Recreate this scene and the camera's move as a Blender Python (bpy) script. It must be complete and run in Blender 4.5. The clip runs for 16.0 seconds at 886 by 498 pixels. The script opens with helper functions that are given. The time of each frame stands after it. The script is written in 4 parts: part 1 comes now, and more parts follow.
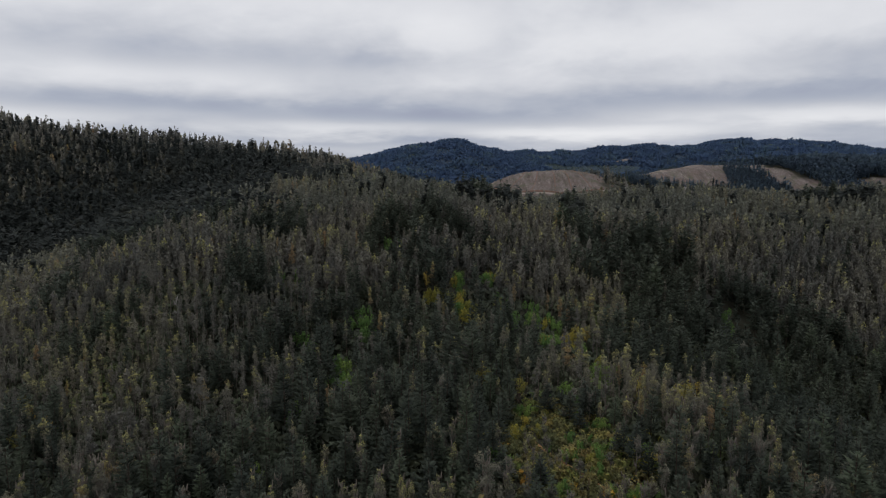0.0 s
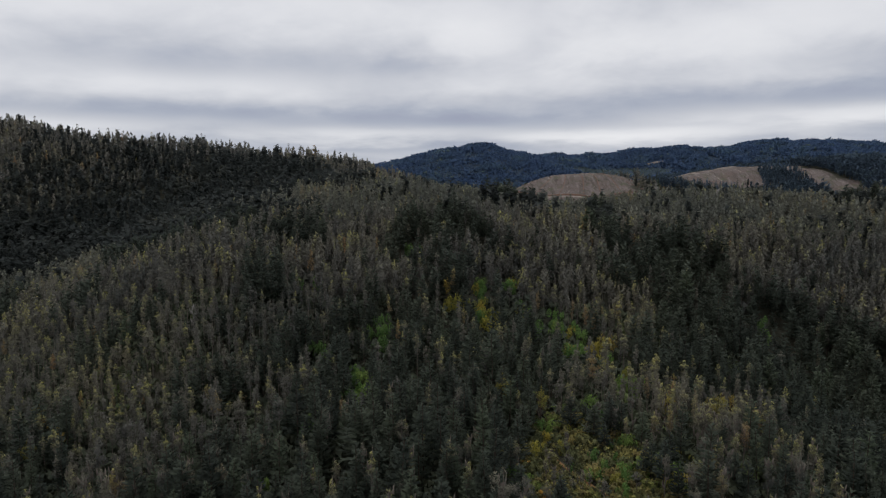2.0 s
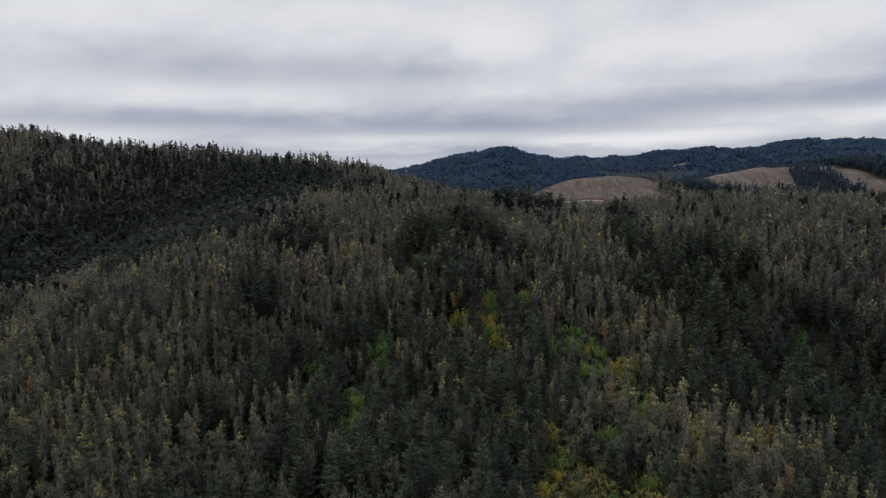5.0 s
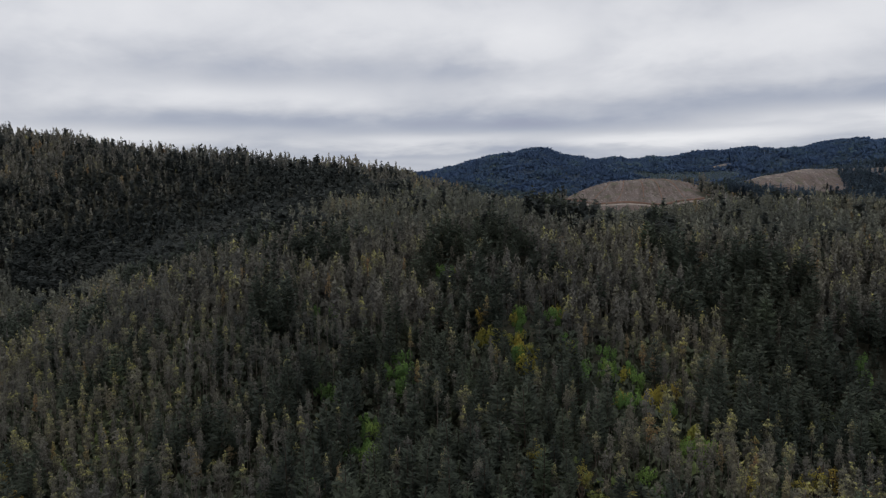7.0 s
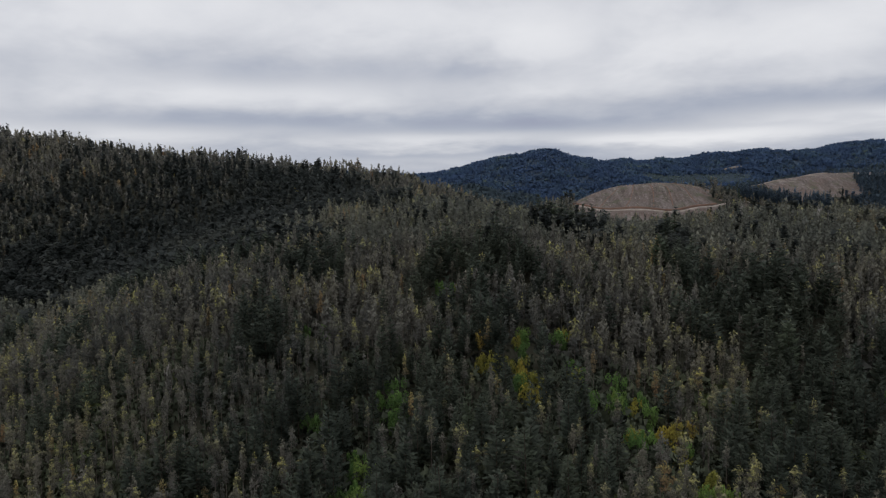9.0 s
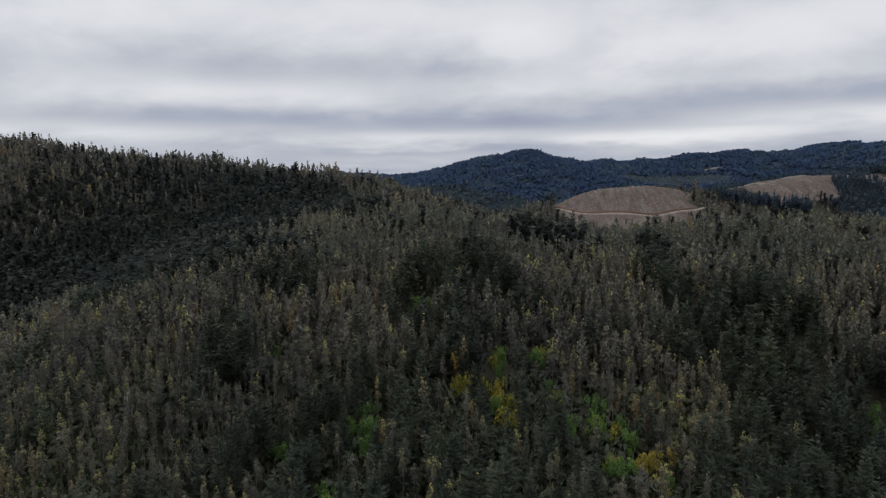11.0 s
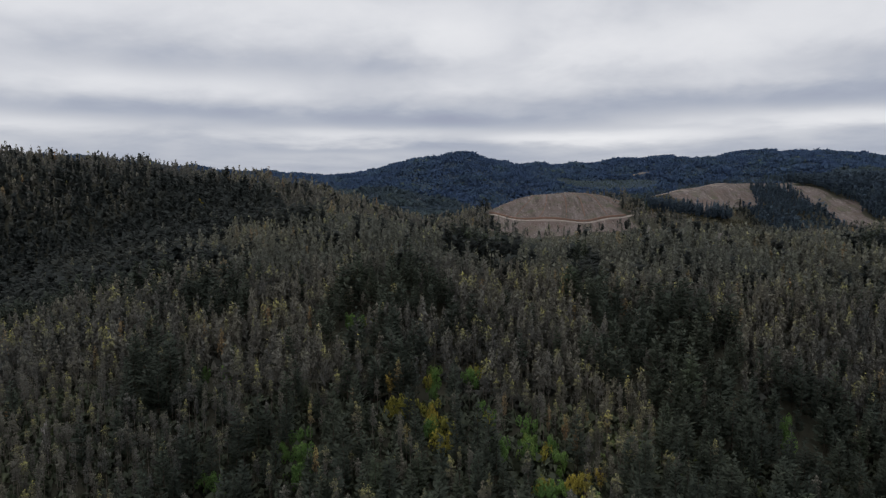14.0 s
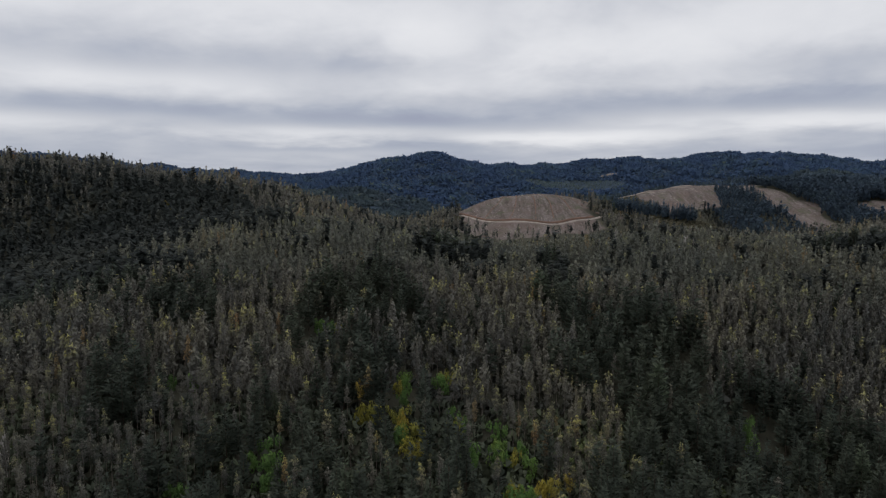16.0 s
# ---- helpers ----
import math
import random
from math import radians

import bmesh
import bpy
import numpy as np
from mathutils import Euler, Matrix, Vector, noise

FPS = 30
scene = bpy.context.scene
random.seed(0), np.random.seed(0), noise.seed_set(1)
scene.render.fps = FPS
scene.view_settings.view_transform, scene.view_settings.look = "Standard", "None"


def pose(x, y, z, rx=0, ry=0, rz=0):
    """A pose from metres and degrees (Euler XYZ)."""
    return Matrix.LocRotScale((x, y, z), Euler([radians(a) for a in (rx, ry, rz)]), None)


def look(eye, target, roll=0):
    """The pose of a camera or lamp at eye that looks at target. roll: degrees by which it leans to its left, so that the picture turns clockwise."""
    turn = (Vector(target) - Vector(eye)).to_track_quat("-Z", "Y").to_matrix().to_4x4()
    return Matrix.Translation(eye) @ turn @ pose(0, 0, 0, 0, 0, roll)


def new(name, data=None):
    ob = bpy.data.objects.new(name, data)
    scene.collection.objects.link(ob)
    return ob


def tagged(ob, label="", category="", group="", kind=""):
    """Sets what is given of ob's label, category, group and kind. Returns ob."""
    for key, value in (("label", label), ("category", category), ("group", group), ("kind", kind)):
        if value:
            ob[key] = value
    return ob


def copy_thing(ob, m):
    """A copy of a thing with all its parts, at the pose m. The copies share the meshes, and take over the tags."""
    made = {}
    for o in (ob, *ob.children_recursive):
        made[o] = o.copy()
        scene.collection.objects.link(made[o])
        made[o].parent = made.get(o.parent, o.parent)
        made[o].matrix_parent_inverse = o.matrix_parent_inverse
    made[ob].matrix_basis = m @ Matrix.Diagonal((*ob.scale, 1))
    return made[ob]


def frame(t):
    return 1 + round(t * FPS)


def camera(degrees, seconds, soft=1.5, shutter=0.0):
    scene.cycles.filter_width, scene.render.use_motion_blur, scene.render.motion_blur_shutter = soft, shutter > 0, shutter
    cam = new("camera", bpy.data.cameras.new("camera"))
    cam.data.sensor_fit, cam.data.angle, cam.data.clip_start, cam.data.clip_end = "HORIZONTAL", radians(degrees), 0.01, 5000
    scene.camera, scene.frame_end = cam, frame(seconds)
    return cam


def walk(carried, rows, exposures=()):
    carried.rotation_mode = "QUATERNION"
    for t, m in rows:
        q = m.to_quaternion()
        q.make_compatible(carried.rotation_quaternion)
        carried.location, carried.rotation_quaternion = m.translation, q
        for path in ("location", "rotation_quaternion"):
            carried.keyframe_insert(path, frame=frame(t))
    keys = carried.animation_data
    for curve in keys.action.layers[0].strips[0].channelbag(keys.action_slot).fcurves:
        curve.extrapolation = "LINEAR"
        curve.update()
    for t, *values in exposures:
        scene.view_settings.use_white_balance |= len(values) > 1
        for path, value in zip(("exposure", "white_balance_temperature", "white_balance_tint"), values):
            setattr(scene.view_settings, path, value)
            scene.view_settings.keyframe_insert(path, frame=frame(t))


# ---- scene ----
cam = camera(67.1, 16.0, soft=1.2)
METRES, EYE, TILT, LEAN, TURN = 100.0, 120.0, -5.6, 0.0, 0.0
ROWS = [
    (0.0, 0.0, 0.0, 0.0, 0.0, 0.0, -0.0),
    (0.5, 0.0077, 0.0154, 0.0013, -0.19, 0.09, 0.07),
    (1.0, 0.0189, 0.0367, 0.0029, -0.61, 0.17, 0.23),
    (1.5, 0.0271, 0.0636, 0.0057, -0.04, 0.27, 0.32),
    (2.0, 0.0431, 0.0945, 0.0083, 2.56, 0.39, 0.27),
    (2.5, 0.0578, 0.1295, 0.0114, 3.05, 0.51, 0.39),
    (3.0, 0.0709, 0.1672, 0.015, 2.82, 0.61, 0.55),
    (3.5, 0.0829, 0.2071, 0.0187, 2.91, 0.7, 0.67),
    (4.0, 0.0943, 0.2498, 0.0231, 3.21, 0.79, 0.74),
    (6.5, 0.1319, 0.4818, 0.07, 7.1, 0.89, 0.53),
    (7.0, 0.137, 0.5287, 0.0903, 7.56, 0.9, 0.45),
    (7.5, 0.1413, 0.5752, 0.111, 7.99, 0.89, 0.35),
    (8.0, 0.1448, 0.6214, 0.1306, 8.35, 0.88, 0.26),
    (8.5, 0.1482, 0.6681, 0.1505, 8.46, 0.85, 0.21),
    (9.0, 0.1503, 0.7149, 0.1708, 8.21, 0.83, 0.19),
    (11.5, 0.1744, 0.8046, 0.2601, 6.29, 0.64, 0.29),
    (12.0, 0.1754, 0.8025, 0.2751, 5.76, 0.63, 0.21),
    (12.5, 0.1756, 0.8005, 0.2897, 5.24, 0.59, 0.15),
    (13.0, 0.175, 0.799, 0.3044, 4.76, 0.56, 0.08),
    (13.5, 0.1782, 0.798, 0.3196, 3.29, 0.52, 0.14),
    (14.0, 0.176, 0.7968, 0.3348, 1.24, 0.47, 0.21),
    (14.5, 0.1742, 0.7958, 0.3499, -0.5, 0.44, 0.3),
    (15.0, 0.1742, 0.7953, 0.36, -0.82, 0.44, 0.26),
    (15.5, 0.1743, 0.7957, 0.3621, -1.1, 0.43, 0.22),
    (16.0, 0.1745, 0.7968, 0.3617, -1.34, 0.39, 0.22),
]
walk(cam, [(t, pose(0, 0, EYE, TILT, LEAN, TURN) @ pose(METRES * x, METRES * y, METRES * z, 90 + pitch, roll, yaw)) for t, x, y, z, yaw, pitch, roll in ROWS])

# ---- sky and light ----
def cloud_world():
    w = bpy.data.worlds.new("overcast_sky")
    w.use_nodes = True
    scene.world = w
    nt = w.node_tree
    nt.nodes.clear()
    N, L = nt.nodes.new, nt.links.new
    tc = N("ShaderNodeTexCoord")
    sep = N("ShaderNodeSeparateXYZ")
    L(tc.outputs["Generated"], sep.inputs[0])

    def m(op, a, b=0.0, clamp=False):
        n = N("ShaderNodeMath")
        n.operation, n.use_clamp = op, clamp
        for k, v in ((0, a), (1, b)):
            if isinstance(v, (int, float)):
                n.inputs[k].default_value = v
            else:
                L(v, n.inputs[k])
        return n.outputs[0]

    up = m("MAXIMUM", sep.outputs["Z"], 0.0)
    flat = m("MAXIMUM", m("SQRT", m("ADD", m("MULTIPLY", sep.outputs["X"], sep.outputs["X"]), m("MULTIPLY", sep.outputs["Y"], sep.outputs["Y"]))), 0.01)
    comb = N("ShaderNodeCombineXYZ")
    L(m("DIVIDE", sep.outputs["X"], flat), comb.inputs[0])
    L(m("DIVIDE", sep.outputs["Y"], flat), comb.inputs[1])
    L(m("MULTIPLY", m("LOGARITHM", m("ADD", up, 0.05), 2.718), 0.50), comb.inputs[2])

    def cloud(scale, detail, rough, shift, sx, warp=0.3):
        mp = N("ShaderNodeMapping")
        mp.inputs["Location"].default_value = shift
        mp.inputs["Scale"].default_value = (sx, sx, 1)
        L(comb.outputs[0], mp.inputs[0])
        n = N("ShaderNodeTexNoise")
        n.inputs["Scale"].default_value, n.inputs["Detail"].default_value = scale, detail
        n.inputs["Roughness"].default_value = rough
        n.inputs["Distortion"].default_value = warp
        L(mp.outputs[0], n.inputs["Vector"])
        return m("SUBTRACT", n.outputs["Fac"], 0.5)

    big = cloud(2.6, 3.0, 0.5, (0.3, 0.2, 0.0), 1.0)
    mid = cloud(6.0, 4.0, 0.55, (3.1, 7.7, 0.4), 0.9)
    fine = cloud(15.0, 4.0, 0.6, (1.7, 4.4, 0.9), 0.8)
    # heading and height above the horizon, shaken by the noise
    az = m("ADD", m("ARCTAN2", sep.outputs["X"], sep.outputs["Y"]), m("MULTIPLY", mid, 0.22))
    el = m("ADD", m("ADD", up, m("MULTIPLY", mid, 0.024)), m("MULTIPLY", fine, 0.011))
    val = m("ADD", m("MULTIPLY", big, 0.35), m("ADD", m("MULTIPLY", mid, 0.30), m("MULTIPLY", fine, 0.10)))
    val = m("ADD", val, 0.635)
    val = m("SUBTRACT", val, m("MULTIPLY", m("EXPONENT", m("MULTIPLY", m("MULTIPLY", up, up), -55.0)), 0.19))
    for ca, ce, ra, re, lift in CLOUD_BANKS:
        u = m("DIVIDE", m("SUBTRACT", az, ca), ra)
        v = m("DIVIDE", m("SUBTRACT", el, ce), re)
        q = m("ADD", m("MULTIPLY", u, u), m("MULTIPLY", v, v))
        val = m("ADD", val, m("MULTIPLY", m("EXPONENT", m("MULTIPLY", q, -0.7)), lift))
    ramp = N("ShaderNodeValToRGB")
    els = ramp.color_ramp.elements
    els[0].position, els[0].color = 0.25, (0.28, 0.30, 0.42, 1)
    els[1].position, els[1].color = 0.92, (0.93, 0.93, 0.95, 1)
    for p, c in ((0.42, (0.41, 0.445, 0.535, 1)), (0.54, (0.57, 0.59, 0.65, 1)), (0.68, (0.75, 0.76, 0.80, 1))):
        e = els.new(p)
        e.color = c
    L(val, ramp.inputs[0])
    sky = N("ShaderNodeTexSky")
    sky.sky_type = "NISHITA"
    sky.sun_disc = False
    sky.sun_elevation, sky.sun_rotation = radians(SUN_UP), radians(SUN_TURN)
    b1, b2 = N("ShaderNodeBackground"), N("ShaderNodeBackground")
    L(sky.outputs[0], b1.inputs[0])
    b1.inputs[1].default_value = 0.08
    L(ramp.outputs[0], b2.inputs[0])
    high = m("MULTIPLY", m("SUBTRACT", up, 0.30), 1.6, True)
    L(m("ADD", m("MULTIPLY", high, ZENITH), SKY_STRENGTH), b2.inputs[1])
    ms = N("ShaderNodeMixShader")
    ms.inputs[0].default_value = 0.96
    L(b1.outputs[0], ms.inputs[1])
    L(b2.outputs[0], ms.inputs[2])
    out = N("ShaderNodeOutputWorld")
    L(ms.outputs[0], out.inputs[0])


SKY_STRENGTH, ZENITH = 0.97, 0.9
# lighter and greyer banks of the cloud sheet: heading, height, half-widths, lift
CLOUD_BANKS = [
    (0.00, 0.222, 0.07, 0.035, 0.13), (0.27, 0.190, 0.10, 0.030, 0.17), (0.46, 0.205, 0.12, 0.035, 0.11), (0.70, 0.23, 0.10, 0.04, 0.10), (-0.40, 0.143, 0.14, 0.014, 0.13), (0.02, 0.150, 0.08, 0.012, 0.07), (-0.62, 0.235, 0.16, 0.035, 0.11), (-0.25, 0.245, 0.10, 0.025, 0.07),
    (0.19, 0.071, 0.15, 0.008, 0.30), (0.54, 0.088, 0.15, 0.009, 0.24), (-0.19, 0.080, 0.15, 0.007, 0.15), (-0.55, 0.088, 0.15, 0.008, 0.10),
    (0.40, 0.120, 0.26, 0.014, -0.17), (0.00, 0.100, 0.16, 0.009, -0.13), (-0.35, 0.182, 0.22, 0.018, -0.12), (0.12, 0.205, 0.04, 0.030, -0.06), (-0.10, 0.175, 0.10, 0.015, -0.06), (0.56, 0.165, 0.16, 0.014, -0.09), (-0.45, 0.110, 0.24, 0.010, -0.10), (-0.14, 0.060, 0.12, 0.005, -0.10),
]
SUN_UP, SUN_TURN = 55.0, -70.0
cloud_world()
sun = new("sun", bpy.data.lights.new("sun", "SUN"))
sun.data.energy, sun.data.angle, sun.data.color = 0.6, radians(25), (1.0, 0.96, 0.9)
sun.matrix_world = look((0, 0, 0), (-math.sin(radians(SUN_TURN)) * math.cos(radians(SUN_UP)), -math.cos(radians(SUN_TURN)) * math.cos(radians(SUN_UP)), -math.sin(radians(SUN_UP))))


# ---- materials ----
class Mat:
    """A small node-building helper."""

    def __init__(self, name, rough=0.8, spec=0.2):
        self.m = bpy.data.materials.new(name)
        self.m.use_nodes = True
        self.nt = self.m.node_tree
        self.b = self.nt.nodes["Principled BSDF"]
        self.b.inputs["Roughness"].default_value = rough
        self.b.inputs["Specular IOR Level"].default_value = spec

    def node(self, kind, **kw):
        n = self.nt.nodes.new(kind)
        for k, v in kw.items():
            n.inputs[k].default_value = v
        return n

    def link(self, a, b):
        self.nt.links.new(a, b)

    def noise(self, scale, detail=4.0, rough=0.55, stretch=None):
        tc = self.node("ShaderNodeTexCoord")
        n = self.node("ShaderNodeTexNoise", Scale=scale, Detail=detail, Roughness=rough)
        src = tc.outputs["Object"]
        if stretch:
            mp = self.node("ShaderNodeMapping", Scale=stretch)
            self.link(src, mp.inputs[0])
            src = mp.outputs[0]
        self.link(src, n.inputs["Vector"])
        return n.outputs["Fac"]

    def attr(self, name):
        n = self.node("ShaderNodeAttribute")
        n.attribute_name = name
        return n.outputs["Fac"]

    def ramp(self, fac, stops):
        r = self.node("ShaderNodeValToRGB")
        els = r.color_ramp.elements
        els[0].position, els[0].color = stops[0][0], (*stops[0][1], 1)
        els[1].position, els[1].color = stops[-1][0], (*stops[-1][1], 1)
        for p, c in stops[1:-1]:
            els.new(p).color = (*c, 1)
        self.link(fac, r.inputs[0])
        return r.outputs["Color"]

    def math(self, op, a, b=0.0, clamp=False):
        n = self.node("ShaderNodeMath")
        n.operation, n.use_clamp = op, clamp
        for k, v in ((0, a), (1, b)):
            if isinstance(v, (int, float)):
                n.inputs[k].default_value = v
            else:
                self.link(v, n.inputs[k])
        return n.outputs[0]

    def mix(self, fac, a, b, blend="MIX"):
        n = self.node("ShaderNodeMix")
        n.data_type, n.blend_type = "RGBA", blend
        for k, v in ((0, fac), (6, a), (7, b)):
            if isinstance(v, (int, float)):
                n.inputs[k].default_value = v
            elif isinstance(v, tuple):
                n.inputs[k].default_value = (*v, 1)
            else:
                self.link(v, n.inputs[k])
        return n.outputs[2]

    def bump(self, height, strength, distance):
        n = self.node("ShaderNodeBump", Strength=strength, Distance=distance)
        self.link(height, n.inputs["Height"])
        self.link(n.outputs[0], self.b.inputs["Normal"])

    def done(self, colour):
        self.link(colour, self.b.inputs["Base Color"])
        return self.m


def leaf_material(name, stops, young, glow=0.25, spread=0.7):
    """Leaves: one colour a tree, lighter or yellower on young shoots and on up-facing bush sprays, uneven from spray to
    spray.
    """
    k = Mat(name, 0.75, 0.08)
    info = k.node("ShaderNodeObjectInfo")
    own = k.attr("tint")
    single = k.math("LESS_THAN", own, -0.5)
    tint = k.math("ADD", k.math("MULTIPLY", own, k.math("SUBTRACT", 1.0, single)), k.math("MULTIPLY", info.outputs["Random"], single))
    base = k.ramp(tint, stops)
    geo = k.node("ShaderNodeNewGeometry")
    spray = k.math("ADD", k.math("MULTIPLY", geo.outputs["Random Per Island"], spread), 1.0 - spread / 2)
    grey = k.node("ShaderNodeCombineColor")
    for i in range(3):
        k.link(spray, grey.inputs[i])
    col = k.mix(1.0, base, grey.outputs[0], "MULTIPLY")
    col = k.mix(k.attr("young"), col, young)
    k.b.inputs["Subsurface Weight"].default_value = 0.0
    t = k.node("ShaderNodeBsdfTranslucent")
    k.link(col, t.inputs["Color"])
    ms = k.node("ShaderNodeMixShader")
    ms.inputs[0].default_value = glow
    k.link(k.b.outputs[0], ms.inputs[1])
    k.link(t.outputs[0], ms.inputs[2])
    k.link(ms.outputs[0], k.nt.nodes["Material Output"].inputs[0])
    return k.done(col)


def bark_material(name, a, b):
    k = Mat(name, 0.85, 0.1)
    n = k.noise(0.7, 5, 0.6, (3, 3, 0.5))
    k.bump(n, 0.4, 0.05)
    return k.done(k.ramp(n, ((0.3, a), (0.7, b))))


EUCALYPT = leaf_material("eucalyptus_leaves", ((0.0, (0.083, 0.088, 0.083)), (0.3, (0.115, 0.114, 0.104)), (0.6, (0.144, 0.138, 0.118)), (0.85, (0.174, 0.162, 0.127)), (0.93, (0.192, 0.168, 0.123)), (0.96, (0.209, 0.165, 0.100)), (1.0, (0.227, 0.148, 0.085))), (0.359, 0.342, 0.107), 0.36, 0.26)
# lighter copy of the eucalyptus leaves: the brow's brighter light put into the colour
LIT_EUCALYPT = leaf_material("lit_eucalyptus_leaves", ((0.0, (0.102, 0.109, 0.096)), (0.4, (0.132, 0.138, 0.118)), (0.8, (0.162, 0.161, 0.131)), (0.95, (0.187, 0.176, 0.130)), (1.0, (0.225, 0.170, 0.102))), (0.300, 0.289, 0.126), 0.45, 0.24)
# undergrowth in stem and litter grey-brown, lightened to put haze into the gaps
HAZY_UNDERWOOD = leaf_material("hazy_stems_and_litter", ((0.0, (0.065, 0.067, 0.061)), (0.5, (0.083, 0.084, 0.073)), (1.0, (0.103, 0.102, 0.084))), (0.094, 0.095, 0.074), 0.5, 0.2)
PLANTATION = leaf_material("young_plantation", ((0.0, (0.077, 0.106, 0.106)), (0.5, (0.092, 0.122, 0.110)), (1.0, (0.110, 0.136, 0.108))), (0.110, 0.138, 0.108), 0.5, 0.12)
UNDERGROWTH = leaf_material("undergrowth_leaves", ((0.0, (0.049, 0.057, 0.043)), (0.5, (0.067, 0.077, 0.054)), (0.85, (0.087, 0.097, 0.059)), (0.96, (0.117, 0.142, 0.059)), (1.0, (0.149, 0.191, 0.067))), (0.100, 0.117, 0.067), 0.3, 0.3)
PINE = leaf_material("pine_needles", ((0.0, (0.036, 0.044, 0.036)), (0.4, (0.048, 0.059, 0.046)), (0.8, (0.061, 0.071, 0.052)), (1.0, (0.072, 0.091, 0.059))), (0.109, 0.123, 0.079), 0.36, 0.3)
# darker copy of the pine needles: shade on brow and ridge put into the colour
SHADED_PINE = leaf_material("shaded_pine_needles", ((0.0, (0.034, 0.040, 0.038)), (0.5, (0.043, 0.050, 0.048)), (1.0, (0.061, 0.065, 0.055))), (0.067, 0.074, 0.060), 0.5, 0.2)
# the next three carry the distance haze as blue in their leaf colours
HAZY_PINE = leaf_material("hazy_pine_needles", ((0.0, (0.043, 0.062, 0.088)), (0.5, (0.055, 0.079, 0.106)), (1.0, (0.076, 0.105, 0.126))), (0.084, 0.120, 0.139), 0.5, 0.25)
HAZY_MIDDLE_WOOD = leaf_material("hazy_middle_woods", ((0.0, (0.048, 0.069, 0.087)), (0.5, (0.062, 0.086, 0.102)), (0.85, (0.080, 0.106, 0.108)), (1.0, (0.106, 0.129, 0.112))), (0.100, 0.125, 0.123), 0.5, 0.2)
HAZY_FAR_WOOD = leaf_material("hazy_distant_woods", ((0.0, (0.047, 0.079, 0.151)), (0.45, (0.054, 0.089, 0.160)), (0.75, (0.062, 0.101, 0.158)), (0.93, (0.076, 0.120, 0.146)), (1.0, (0.113, 0.148, 0.132))), (0.077, 0.118, 0.153), 0.5, 0.08)
SHRUB_GREEN = leaf_material("green_shrub_leaves", ((0.0, (0.082, 0.144, 0.048)), (0.6, (0.118, 0.206, 0.060)), (1.0, (0.180, 0.250, 0.066))), (0.240, 0.362, 0.090), 0.4, 0.4)
SHRUB_YELLOW = leaf_material("yellow_broom_leaves", ((0.0, (0.18, 0.19, 0.048)), (0.6, (0.27, 0.245, 0.054)), (1.0, (0.34, 0.26, 0.054))), (0.46, 0.40, 0.07), 0.4, 0.4)
REGROWTH = leaf_material("regrowth_leaves", ((0.0, (0.077, 0.088, 0.048)), (0.35, (0.119, 0.128, 0.060)), (0.5, (0.16, 0.148, 0.065)), (0.6, (0.21, 0.165, 0.07)), (0.7, (0.126, 0.203, 0.054)), (0.82, (0.238, 0.216, 0.066)), (0.93, (0.420, 0.311, 0.060)), (1.0, (0.476, 0.270, 0.060))), (0.308, 0.270, 0.072), 0.4, 0.4)
BRUSH = leaf_material("dry_brush", ((0.0, (0.075, 0.072, 0.05)), (0.5, (0.105, 0.098, 0.066)), (1.0, (0.14, 0.125, 0.085))), (0.14, 0.13, 0.08), 0.45, 0.3)
WATTLE = leaf_material("wattle_leaves", ((0.0, (0.156, 0.150, 0.050)), (0.6, (0.228, 0.198, 0.050)), (1.0, (0.300, 0.198, 0.055))), (0.480, 0.396, 0.066), 0.38, 0.3)
PALE_BARK = bark_material("pale_bark", (0.085, 0.072, 0.060), (0.19, 0.165, 0.14))
DARK_BARK = bark_material("dark_bark", (0.04, 0.03, 0.025), (0.10, 0.075, 0.055))


